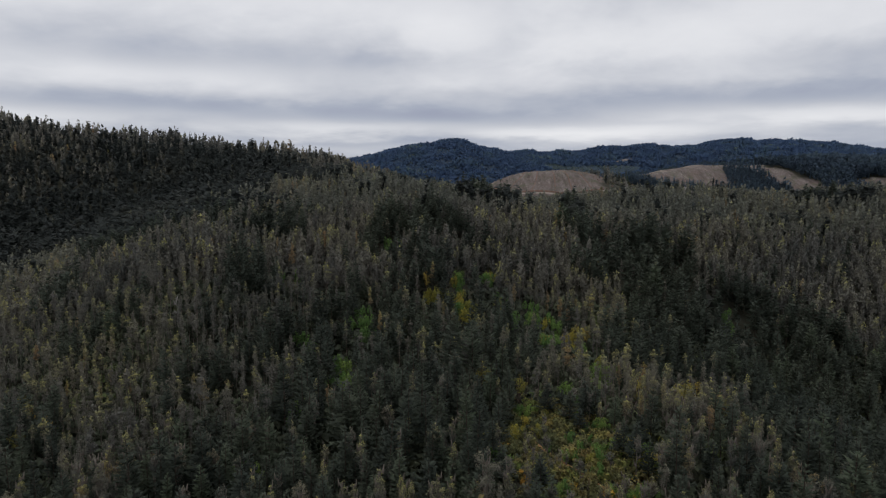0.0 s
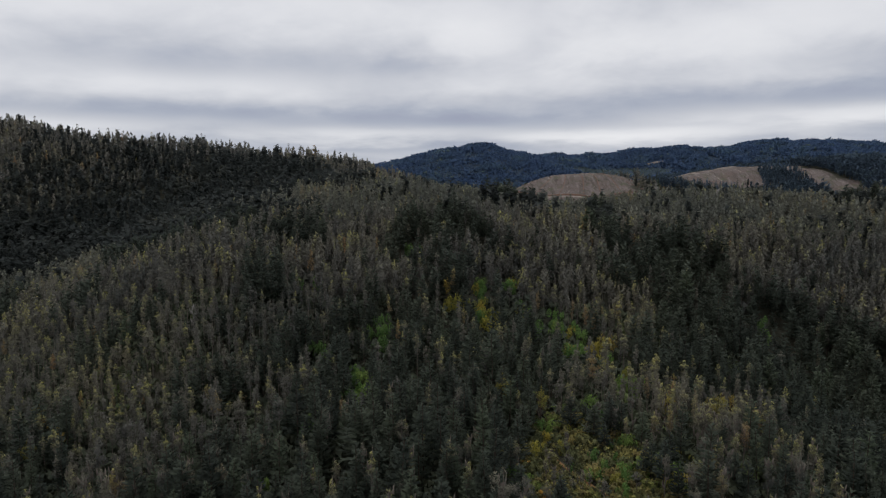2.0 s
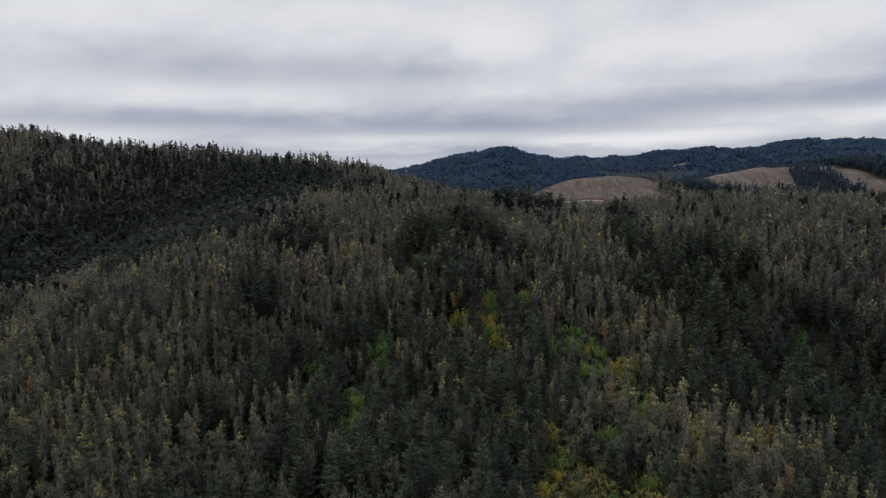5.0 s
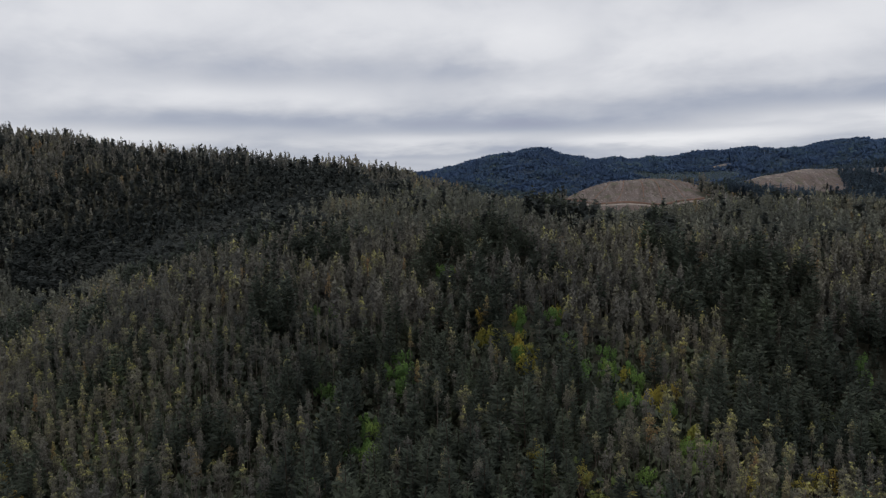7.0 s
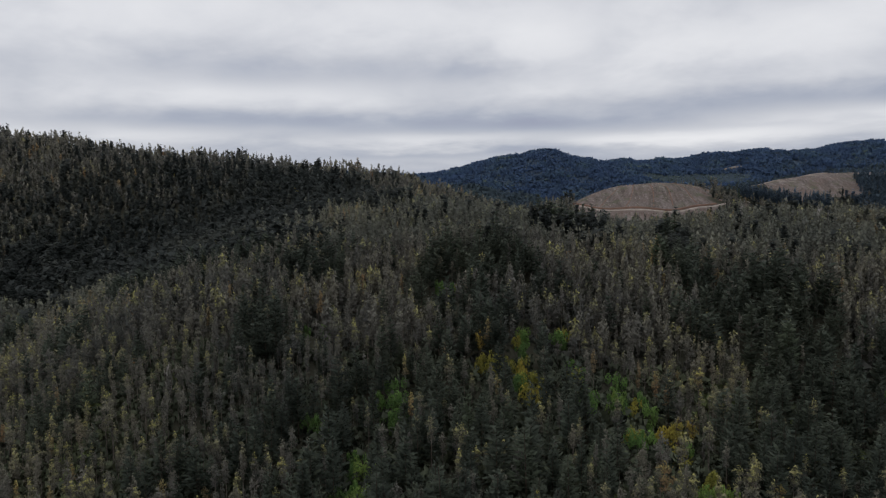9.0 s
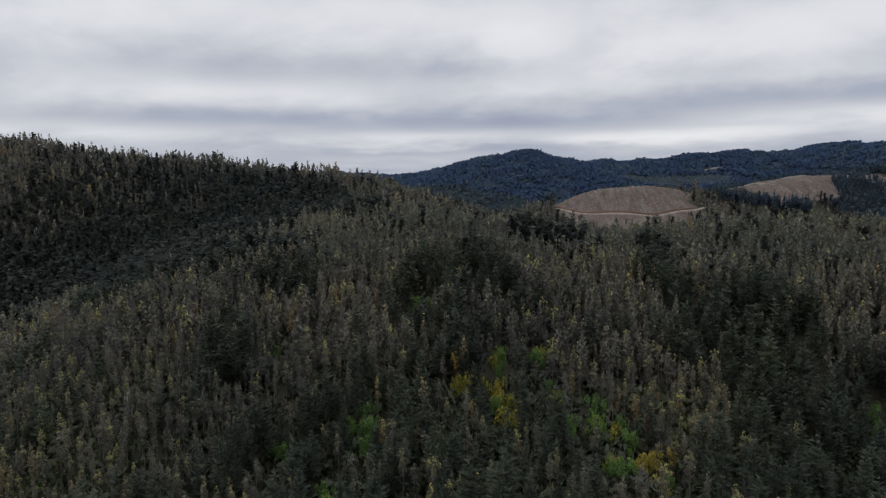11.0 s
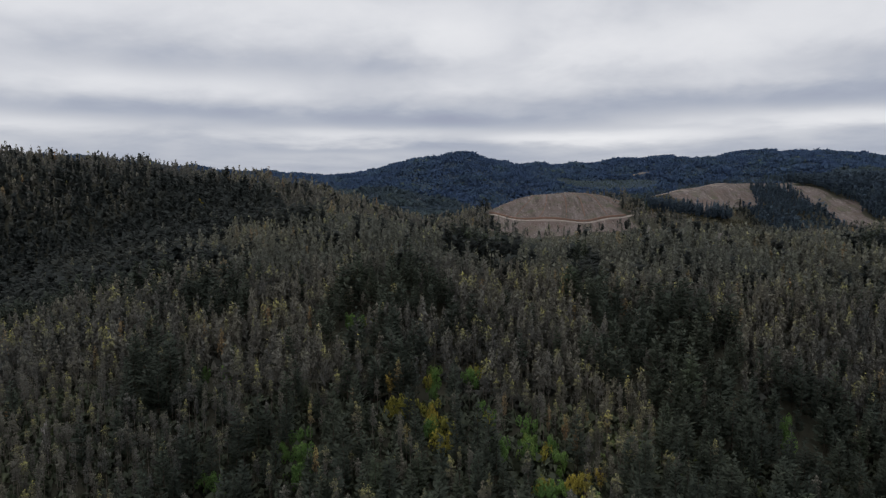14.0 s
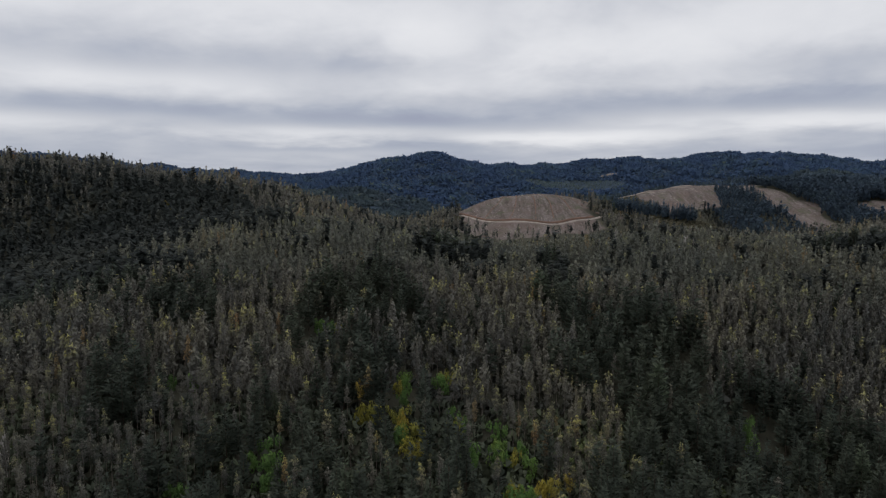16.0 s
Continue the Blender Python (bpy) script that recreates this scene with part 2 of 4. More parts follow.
def ground_material():
    k = Mat("forest_floor", 0.95, 0.05)
    n1, n2 = k.noise(0.11, 6, 0.6), k.noise(1.3, 4, 0.6)
    floor = k.mix(n2, k.ramp(n1, ((0.3, (0.034, 0.033, 0.025)), (0.55, (0.046, 0.047, 0.032)), (0.75, (0.062, 0.054, 0.038)))), (0.048, 0.046, 0.034))
    # far ground takes the tree cover's tone, with distance haze painted in as blue
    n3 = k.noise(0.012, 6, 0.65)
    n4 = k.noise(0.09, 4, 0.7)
    hazy_canopy = k.mix(n4, k.ramp(n3, ((0.3, (0.034, 0.049, 0.070)), (0.5, (0.040, 0.057, 0.079)), (0.62, (0.046, 0.064, 0.076)), (0.75, (0.040, 0.058, 0.078)))), (0.034, 0.048, 0.068))
    floor = k.mix(k.attr("distant"), floor, hazy_canopy)
    c1, c2, c3 = k.noise(0.035, 6, 0.65), k.noise(0.35, 6, 0.75), k.noise(0.16, 5, 0.7, (1.0, 0.12, 0.3))
    bare = k.ramp(k.math("ADD", k.math("MULTIPLY", c2, 0.5), k.math("MULTIPLY", c3, 0.5)), ((0.36, (0.036, 0.031, 0.028)), (0.45, (0.080, 0.067, 0.060)), (0.54, (0.125, 0.105, 0.097)), (0.66, (0.215, 0.190, 0.178))))
    bare = k.mix(k.math("MULTIPLY", k.math("SUBTRACT", c1, 0.45), 2.5, True), bare, (0.098, 0.068, 0.058))
    weeds = k.noise(0.05, 6, 0.7)
    bare = k.mix(k.math("MULTIPLY", k.math("SUBTRACT", weeds, 0.53), 7.0, True), bare, (0.075, 0.075, 0.05))
    edge = k.math("ADD", k.attr("cleared"), k.math("MULTIPLY", k.math("SUBTRACT", c1, 0.55), 0.5))
    f = k.math("MULTIPLY", k.math("SUBTRACT", edge, 0.16), 5.0, True)
    k.bump(c2, 0.6, 0.8)
    return k.done(k.mix(f, floor, bare))


GROUND = ground_material()


def earth_material(name, a, b):
    k = Mat(name, 0.95, 0.05)
    n = k.noise(0.25, 6, 0.65)
    k.bump(n, 0.4, 0.2)
    return k.done(k.ramp(n, ((0.3, a), (0.7, b))))


RED_EARTH = earth_material("red_earth", (0.10, 0.064, 0.050), (0.17, 0.105, 0.080))
ORANGE_EARTH = earth_material("orange_earth", (0.17, 0.105, 0.05), (0.27, 0.165, 0.08))
PALE_EARTH = earth_material("pale_track_earth", (0.17, 0.145, 0.125), (0.29, 0.25, 0.22))

# ---- the lie of the land ----
# rows of rounded hills: y, radius, first x, step, heights
BROAD_RELIEF = [
    (0, 150, -800, 200, [-1, 1, -9, -28, -17, -27, -10, -1, 0]),
    (170, 150, -800, 200, [-2, 13, -10, -29, 5, -22, -5, -3, 0]),
    (340, 150, -800, 200, [0, 41, -9, -5, 12, -28, -4, -1, 9]),
    (510, 150, -800, 200, [-2, 34, -29, 3, 31, 27, 28, 17, 23]),
    (680, 150, -800, 200, [20, 46, 6, 39, -4, -22, 11, 19, 15]),
    (850, 150, -800, 200, [37, 47, 43, 33, -3, 23, -13, -2, 9]),
    (1020, 150, -800, 200, [27, 1, -7, -18, -5, 46, -11, 7, 22]),
    (1190, 150, -800, 200, [13, 3, 3, 21, 3, 2, 49, 45, 17]),
]
NEAR_RELIEF = [
    (190, 52, -300, 75, [0, -3, 2, -6, 8, 10, 0, 1]),
    (260, 52, -300, 75, [-1, -10, 3, -6, -5, 0, -10, -3]),
    (330, 52, -300, 75, [-3, -4, 13, 3, -6, 2, -10, -6]),
    (400, 52, -300, 75, [-5, 1, 9, -5, 2, 0, 9, 2]),
    (470, 52, -300, 75, [-4, 6, 1, 4, 7, -7, 1, 1]),
    (540, 52, -300, 75, [-7, -1, 1, 4, -3, 1, 8, 8]),
]
FAR_RELIEF = [
    (620, 65, -550, 100, [-6, 5, -15, -5, 4, -2, -7]),
    (700, 65, -550, 100, [-2, -4, -3, 1, 5, 4, -7]),
    (780, 65, -550, 100, [8, 5, 13, 6, 7, 4, 2]),
    (900, 65, 60, 95, [2, 1, 5, -3, 1, 0]),
    (990, 65, 60, 95, [10, 11, 2, -3, -2, -2]),
    (1080, 65, 60, 95, [-2, 3, -7, -2, -3, -2]),
    (1170, 65, 60, 95, [-3, -1, -4, 4, 8, 2]),
]
HILLS = [(y, r, x0 + k * dx, h) for y, r, x0, dx, row in BROAD_RELIEF + NEAR_RELIEF + FAR_RELIEF for k, h in enumerate(row)]
SKYLINE = [(600, 700, 30), (3, 110, 42), (520, 75, 20), (800, 110, 12), (1010, 170, 27), (-400, 170, -11), (-1100, 300, 30), (1900, 400, 50)]


def bell(v, r):
    return np.exp(-0.5 * (v / r) ** 2)


def relief(x, y):
    """Height of the ground at x, y (arrays or numbers)."""
    x, y = np.asarray(x, float), np.asarray(y, float)
    z = np.full(np.broadcast(x, y).shape, 60.0)
    for cy, r, cx, h in HILLS:
        z = z + h * bell(x - cx, r) * bell(y - cy, r)
    s = np.clip((y - 1250 - 60 * np.sin(x / 170)) / 720, 0, 1)
    s = s * s * (3 - 2 * s)
    crest = 117 + sum(h * bell(x - c, r) for c, r, h in SKYLINE)
    s2 = np.clip((y - 2050) / 1500, 0, 1)
    z = z + s * crest * (1 - 0.35 * s2 * s2) + s * (1 - s) * 60 * np.sin(x / 95 + y / 310) * bell(y - 1650, 260)
    z = z + s * (4.0 * np.sin(x / 41 + 1.7 * np.sin(x / 113)) + 2.5 * np.sin(x / 17.3 + y / 160))
    z = z + 82 * bell(x + 880, 240) * bell(y - 1500, 260)
    z = z + 60 * bell(x + 1150, 230) * bell(y - 700, 450) + 55 * bell(x - 1050, 250) * bell(y - 1250, 220) + 50 * bell(x - 1100, 260) * bell(y - 500, 350)
    z = z + 9 * np.exp(-(((x - 150) / 90) ** 2 + ((y - 1005) / 78) ** 2) ** 3)
    z = z + 1.6 * np.sin(x / 23 + 1.3 * np.sin(y / 31)) * np.sin(y / 19 + x / 57) + 0.8 * np.sin(x / 9.1 + y / 13)
    return z


# felled areas: centre, radii, turn in degrees
FELLED = [(141, 1000, 94, 95, 0), (144, 893, 84, 62, 0), (408, 1128, 68, 74, 0), (549, 1060, 23, 122, 3), (512, 1172, 52, 24, 0), (648, 985, 32, 42, 0), (250, 935, 17, 11, 20), (435, 1590, 26, 12, 0), (-95, 1480, 24, 9, 10)]


def felled(x, y):
    """1 inside the felled areas, falling to 0 outside."""
    best = np.zeros(np.broadcast(x, y).shape)
    for cx, cy, a, b, turn in FELLED:
        c, s = math.cos(radians(turn)), math.sin(radians(turn))
        u, v = ((x - cx) * c + (y - cy) * s) / a, (-(x - cx) * s + (y - cy) * c) / b
        wobble = 0.07 * np.sin(x / 17 + 2 * np.sin(y / 23)) + 0.06 * np.sin(y / 13 + x / 29)
        wobble = wobble * (2.0 if cy > 1030 else 1.0)
        best = np.maximum(best, np.clip(5 - 4.5 * (np.sqrt(u * u + v * v) + wobble), 0, 1))
    return best


def raw_mesh(name, verts, faces, material, attrs=(), normals=None):
    """A mesh from arrays of corners and of triangles or quads."""
    me = bpy.data.meshes.new(name)
    n, k = faces.shape
    me.vertices.add(len(verts))
    me.vertices.foreach_set("co", np.ascontiguousarray(verts, np.float32).ravel())
    me.loops.add(n * k)
    me.loops.foreach_set("vertex_index", np.ascontiguousarray(faces, np.int32).ravel())
    me.polygons.add(n)
    me.polygons.foreach_set("loop_start", np.arange(0, n * k, k, dtype=np.int32))
    for key, values in attrs:
        a = me.attributes.new(key, "FLOAT", "POINT")
        a.data.foreach_set("value", np.ascontiguousarray(values, np.float32))
    me.materials.append(material)
    me.update(calc_edges=True)
    if normals is not None:
        me.normals_split_custom_set_from_vertices(np.ascontiguousarray(normals, np.float32))
    return me


def spaced(lo, hi, n, k, mid=0.0):
    """n values from lo to hi, closest together at mid."""
    a, b = math.asinh((lo - mid) / k), math.asinh((hi - mid) / k)
    return mid + k * np.sinh(np.linspace(a, b, n))


def build_ground():
    xs, ys = spaced(-4600, 4600, 260, 450), spaced(-2500, 4700, 290, 420, 450)
    X, Y = np.meshgrid(xs, ys)
    Z = relief(X, Y)
    v = np.stack((X, Y, Z), -1).reshape(-1, 3)
    i = np.arange((len(ys) - 1) * len(xs)).reshape(len(ys) - 1, -1)[:, :-1].ravel()
    f = np.stack((i, i + 1, i + 1 + len(xs), i + len(xs)), -1)
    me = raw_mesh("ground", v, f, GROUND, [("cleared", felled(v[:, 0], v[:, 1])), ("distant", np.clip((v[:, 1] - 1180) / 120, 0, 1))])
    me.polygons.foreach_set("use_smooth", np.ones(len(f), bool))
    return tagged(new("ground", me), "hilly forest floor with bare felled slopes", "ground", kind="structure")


build_ground()

# ---- trees ----
rng = np.random.default_rng(7)


def sprays(centres, outward, size, r, droop=0.0):
    """One uneven triangle a spray, roughly facing outward."""
    n = len(centres)
    nor = outward + r.normal(0, 0.55, (n, 3))
    nor /= np.linalg.norm(nor, axis=1, keepdims=True) + 1e-9
    ref = r.normal(0, 1, (n, 3))
    a = np.cross(nor, ref)
    a /= np.linalg.norm(a, axis=1, keepdims=True) + 1e-9
    b = np.cross(nor, a)
    sz = size * r.uniform(0.65, 1.35, (n, 1))
    v = np.empty((n, 3, 3))
    for j, ang in enumerate((0.0, 2.1, 4.2)):
        th = ang + r.uniform(-0.5, 0.5, (n, 1))
        rad = sz * r.uniform(0.7, 1.25, (n, 1))
        v[:, j] = centres + rad * (np.cos(th) * a + np.sin(th) * b)
    v[:, 0, 2] -= droop * sz[:, 0]
    return v


def hanging(centres, outward, size, r):
    """One narrow hanging triangle a spray."""
    n = len(centres)
    th = r.uniform(0, 6.283, n)
    a = np.stack((np.cos(th), np.sin(th), r.normal(0, 0.35, n)), -1)
    b = np.stack((r.normal(0, 0.38, n), r.normal(0, 0.38, n), np.ones(n)), -1) + 0.5 * outward
    b /= np.linalg.norm(b, axis=1, keepdims=True)
    sz = size * r.uniform(0.6, 1.4, (n, 1))
    top = centres + b * sz * r.uniform(0.8, 1.2, (n, 1))
    low = centres - b * sz * r.uniform(0.5, 0.9, (n, 1))
    half = a * sz * r.uniform(0.45, 0.75, (n, 1))
    return np.stack((top, low - half, low + half + b * sz * r.uniform(0, 0.5, (n, 1))), 1)


def faced(v, out, share=0.65, lean=None):
    """Turn each spray to the outside of its crown; corner normals lean that way, so that a crown is shaded as one round mass."""
    g = np.cross(v[:, 1] - v[:, 0], v[:, 2] - v[:, 0])
    g /= np.linalg.norm(g, axis=1, keepdims=True) + 1e-12
    out = out / (np.linalg.norm(out, axis=1, keepdims=True) + 1e-9)
    back = (g * out).sum(1) < 0
    v[back] = v[back][:, (0, 2, 1)]
    g[back] *= -1
    if lean is not None:
        out = out * (1 - lean) + np.array((0, 0, lean))
    n = out * share + g * (1 - share)
    n /= np.linalg.norm(n, axis=1, keepdims=True) + 1e-9
    return v, np.repeat(n, 3, axis=0)


def ball(n, r):
    d = r.normal(0, 1, (n, 3))
    return d / np.linalg.norm(d, axis=1, keepdims=True)


def eucalyptus_crown(r, count, slim=1.0):
    """A tall narrow crown of leafy lobes round a leaning stem, 1 high; young shoots at the top of each lobe."""
    lobes = []
    z = low = r.uniform(0.50, 0.64) if count > 140 else r.uniform(0.36, 0.50)
    while z < 0.89:
        t = (z - low) / (0.95 - low)
        full = max(0.32, math.sin(math.pi * min(1.0, 0.22 + 0.75 * t)) ** 0.8)
        w = 0.086 * slim * full * r.uniform(0.6, 1.3)
        for _ in range(3 if full > 0.6 else 2):
            th = r.uniform(0, 6.28)
            off = w * r.uniform(0.15, 1.0)
            lobes.append((off * math.cos(th), off * math.sin(th), z + r.uniform(-0.03, 0.03), r.uniform(0.040, 0.062) * slim ** 0.5 * (0.45 + 0.55 * full), r.uniform(0.036, 0.058)))
        z += r.uniform(0.05, 0.085)
    lobes.append((r.uniform(-0.008, 0.008), 0, 0.925, 0.030, 0.050))
    lobes = np.array(lobes)
    area = lobes[:, 3] * lobes[:, 4]
    pick = r.choice(len(lobes), count, p=area / area.sum())
    d = ball(count, r)
    L = lobes[pick]
    c = L[:, :3] + d * L[:, [3, 3, 4]] * r.uniform(0.55, 1.15, (count, 1))
    size = 0.60 * math.sqrt(area.sum() * 11 / count)
    k = count // 12 if count > 140 else count // 3
    v = np.concatenate((hanging(c[:k], d[:k], size, r), sprays(c[k:], d[k:] + (0, 0, 0.35), size * 0.8, r, 0.5)))
    young = np.clip(0.55 + 0.6 * d[:, 2], 0, 1) * np.clip((c[:, 2] - 0.58) * 3.0, 0, 1) * r.uniform(0.75, 1.0, count)
    out = d * 0.8 + np.stack((c[:, 0] * 7, c[:, 1] * 7, (c[:, 2] - 0.70) * 3.2), -1)
    v, n = faced(v, out, 0.92, 0.45) if count < 140 else faced(v, out, 0.8)
    return v, np.repeat(young, 3), n


def pine_crown(r, count, slim=1.0):
    """A dark cone of layered boughs, 1 high: whorls of flat feathery sprays with gaps between them."""
    arms = []
    z = r.uniform(0.24, 0.32)
    while z < 0.965:
        reach = (0.215 * slim * (1 - z) ** 0.78 + 0.010) * r.uniform(0.85, 1.1)
        start = r.uniform(0, 6.283)
        k = 6 if z < 0.8 else 4
        for b in range(k):
            arms.append((z + r.normal(0, 0.008), start + b * 6.283 / k + r.normal(0, 0.2), reach * r.uniform(0.65, 1.12), r.uniform(0.18, 0.42)))
        z += r.uniform(0.040, 0.062) * (1.25 - 0.5 * z)
    arms = np.array(arms)
    area = arms[:, 2] ** 1.6
    A = arms[r.choice(len(arms), count, p=area / area.sum())]
    f = r.uniform(0.10, 1.0, count) ** 0.7
    th, reach = A[:, 1], A[:, 2]
    side = r.uniform(-1, 1, count) * 0.36 * reach * (1.15 - f)
    along = f * reach
    c = np.stack((along * np.cos(th) - side * np.sin(th), along * np.sin(th) + side * np.cos(th), A[:, 0] + along * A[:, 3] * (0.4 + 0.6 * f) + r.normal(0, 0.004, count)), -1)
    size = math.sqrt(0.62 * (arms[:, 2] ** 2).sum() / count) * (1.3 if count < 120 else 1.0)
    aim = th + np.sign(side) * r.uniform(0.1, 0.9, count)
    way = np.stack((np.cos(aim), np.sin(aim), r.uniform(0.0, 0.8, count)), -1)
    flat = np.stack((-np.sin(aim), np.cos(aim), r.normal(0, 0.5, count)), -1)
    sz = size * r.uniform(0.6, 1.35, (count, 1))
    long, broad = (1.25, 0.42) if count > 120 else (0.85, 0.62)
    v = np.stack((c + way * sz * long, c - way * sz * 0.6 + flat * sz * broad, c - way * sz * 0.6 - flat * sz * broad), 1)
    young = np.clip(f - 0.6, 0, 1) * 1.6 * r.uniform(0.4, 1, count) * np.clip(A[:, 0], 0.35, 1)
    v, n = faced(v, np.stack((np.cos(th) * 0.75, np.sin(th) * 0.75, 0.25 + 0.7 * f), -1), 0.92 if count < 120 else 0.78, 0.4 if count < 120 else None)
    return v, np.repeat(np.clip(young, 0, 1), 3), n


def bush_crown(r, count, slim=1.0):
    """A low uneven mound of several lobes, 1 wide and about 0.8 high; sprays that face up are lighter."""
    k = 14
    lob = np.stack((r.normal(0, 0.22, k), r.normal(0, 0.22, k), r.uniform(0.15, 0.62, k), r.uniform(0.09, 0.19, k)), -1)
    L = lob[r.integers(0, k, count)]
    d = ball(count, r)
    c = L[:, :3] + d * L[:, 3:4]
    c[:, 2] = np.abs(c[:, 2])
    v = sprays(c, d, 0.62 * math.sqrt(3.6 / count), r, 0.2)
    out = d * 0.7 + np.stack((c[:, 0], c[:, 1], c[:, 2] - 0.2), -1) * 1.6
    v, n = faced(v, out, 0.95, 0.75) if count < 40 else faced(v, out)
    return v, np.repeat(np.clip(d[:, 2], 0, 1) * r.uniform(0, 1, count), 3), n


def stem(r, sides, rings, base, top, height, limbs):
    """A tapered, slightly bent stem of quads; each limb grows out of one face of it."""
    V, F = [], []
    tip = np.array((r.normal(0, 0.006), r.normal(0, 0.006), height))
    bend = np.array((r.normal(0, 0.006), r.normal(0, 0.006), 0))
    for i in range(rings + 1):
        t = i / rings
        p = tip * t + bend * math.sin(t * 3.14) - (0, 0, 0.03 * (1 - t))
        rad = base + (top - base) * t
        V += [(p[0] + rad * math.cos(j * 6.283 / sides), p[1] + rad * math.sin(j * 6.283 / sides), p[2]) for j in range(sides)]
    bearing = set()
    for _ in range(limbs):
        i, j = int(r.integers(rings * 2 // 5, rings)), int(r.integers(0, sides))
        if (i, j) in bearing:
            continue
        bearing.add((i, j))
        a, b = i * sides + j, i * sides + (j + 1) % sides
        quad = (a, b, b + sides, a + sides)
        mid = sum(np.array(V[q]) for q in quad) / 4
        th = (j + 0.5) * 6.283 / sides
        for reach, rise, thick in ((0.035, 0.030, 0.10), (0.065, 0.065, 0.05)):
            c = mid + np.array((reach * math.cos(th), reach * math.sin(th), rise + r.uniform(-0.01, 0.01)))
            start = len(V)
            V += [tuple(c + (np.array(V[q]) - mid) * (thick if q in quad else 1.0)) for q in (a, b, b + sides, a + sides)]
            ring = (start, start + 1, start + 2, start + 3)
            F += [(quad[k], quad[(k + 1) % 4], ring[(k + 1) % 4], ring[k]) for k in range(4)]
            quad = ring
        F.append(quad)
    F += [(i * sides + j, i * sides + (j + 1) % sides, (i + 1) * sides + (j + 1) % sides, (i + 1) * sides + j) for i in range(rings) for j in range(sides) if (i, j) not in bearing]
    return np.array(V), np.array(F)


KINDS = {"eucalyptus": (eucalyptus_crown, EUCALYPT), "pine": (pine_crown, PINE), "green_shrub": (bush_crown, SHRUB_GREEN), "yellow_shrub": (bush_crown, SHRUB_YELLOW), "distant": (bush_crown, HAZY_FAR_WOOD), "undergrowth": (bush_crown, UNDERGROWTH), "regrowth": (bush_crown, REGROWTH), "wattle": (eucalyptus_crown, WATTLE), "broad_tree": (eucalyptus_crown, EUCALYPT)}


def templates(kind, count, how_many, slim=1.0):
    r = np.random.default_rng(len(kind) * 1000 + count)
    return [KINDS[kind][0](r, count, slim * r.uniform(0.75, 1.1)) for _ in range(how_many)]


# stands: centre, radii, share of pines
PINE_STANDS = [(89, 279, 22, 20, 0.9), (106, 282, 22, 20, 0.9), (106, 316, 22, 20, 0.9), (126, 317, 22, 20, 0.9), (-205, 480, 38, 60, 0.85), (-178, 535, 30, 45, 0.85), (-185, 440, 44, 46, 0.85), (-130, 572, 48, 42, 0.85), (150, 310, 62, 50, 0.97), (115, 365, 26, 45, 0.95), (185, 270, 70, 60, 0.95), (150, 220, 40, 50, 0.9), (0, 285, 48, 50, 0.75), (-18, 215, 48, 52, 0.85), (-60, 180, 30, 22, 0.7), (-20, 400, 26, 22, 0.9), (-335, 555, 65, 80, 0.97), (-245, 560, 52, 70, 0.95), (-185, 628, 65, 40, 0.95), (-238, 490, 20, 42, 0.8), (-290, 620, 90, 60, 0.9), (-210, 665, 60, 40, 0.95), (-260, 700, 70, 30, 0.8), (-150, 590, 40, 30, 0.6), (490, 1115, 40, 38, 1.0), (455, 1030, 36, 72, 1.0), (515, 1000, 34, 62, 1.0), (275, 1060, 12, 30, 1.0), (700, 1120, 120, 220, 1.0), (34, 480, 24, 24, 0.97), (92, 478, 9, 14, 1.0), (88, 440, 10, 22, 0.95), (87, 402, 10, 20, 0.95), (305, 525, 32, 20, 0.95), (118, 184, 22, 20, 0.7), (-55, 190, 44, 30, 0.85), (20, 170, 20, 12, 0.6), (-330, 650, 130, 110, 0.5), (-430, 560, 90, 120, 0.45), (85, 172, 40, 16, 0.55), (102, 202, 26, 24, 0.5), (-155, 442, 44, 24, 0.8), (-195, 555, 52, 34, 0.9), (-125, 590, 40, 30, 0.6), (-122, 468, 20, 18, 0.55)]


def pine_share(x, y):
    s = 0.06 + 0.72 * (np.sin(x / 15 + 2 * np.sin(y / 29)) * np.sin(y / 20 + np.sin(x / 23)) > 0.42) * (y < 440) * ((x < 95) | (y < 300))
    for cx, cy, a, b, p in PINE_STANDS:
        q = ((x - cx) / a) ** 2 + ((y - cy) / b) ** 2 + 0.25 * np.sin(x / 11 + y / 17)
        s = np.where(q < 1, np.maximum(s, p), s)
    return s


# openings: centre, radii, share of yellow broom
SHRUBBERIES = [(28, 212, 7, 8, 0.35), (37, 198, 7, 7, 0.4), (43, 230, 6, 7, 0.3), (42, 187, 7, 8, 0.45), (32, 174, 7, 7, 0.3), (51, 176, 8, 7, 0.05), (49, 204, 6, 6, 0.3), (-60, 199, 6, 5, 0.1), (-41, 274, 4, 8, 0.05), (-40, 255, 4, 9, 0.05), (-52, 235, 5, 8, 0.0), (23, 349, 5, 6, 0.1), (9, 341, 5, 8, 0.35), (-29, 387, 7, 6, 0.1), (6, 321, 5, 8, 0.5), (-38, 305, 5, 6, 0.1), (-60, 286, 6, 5, 0.25)]
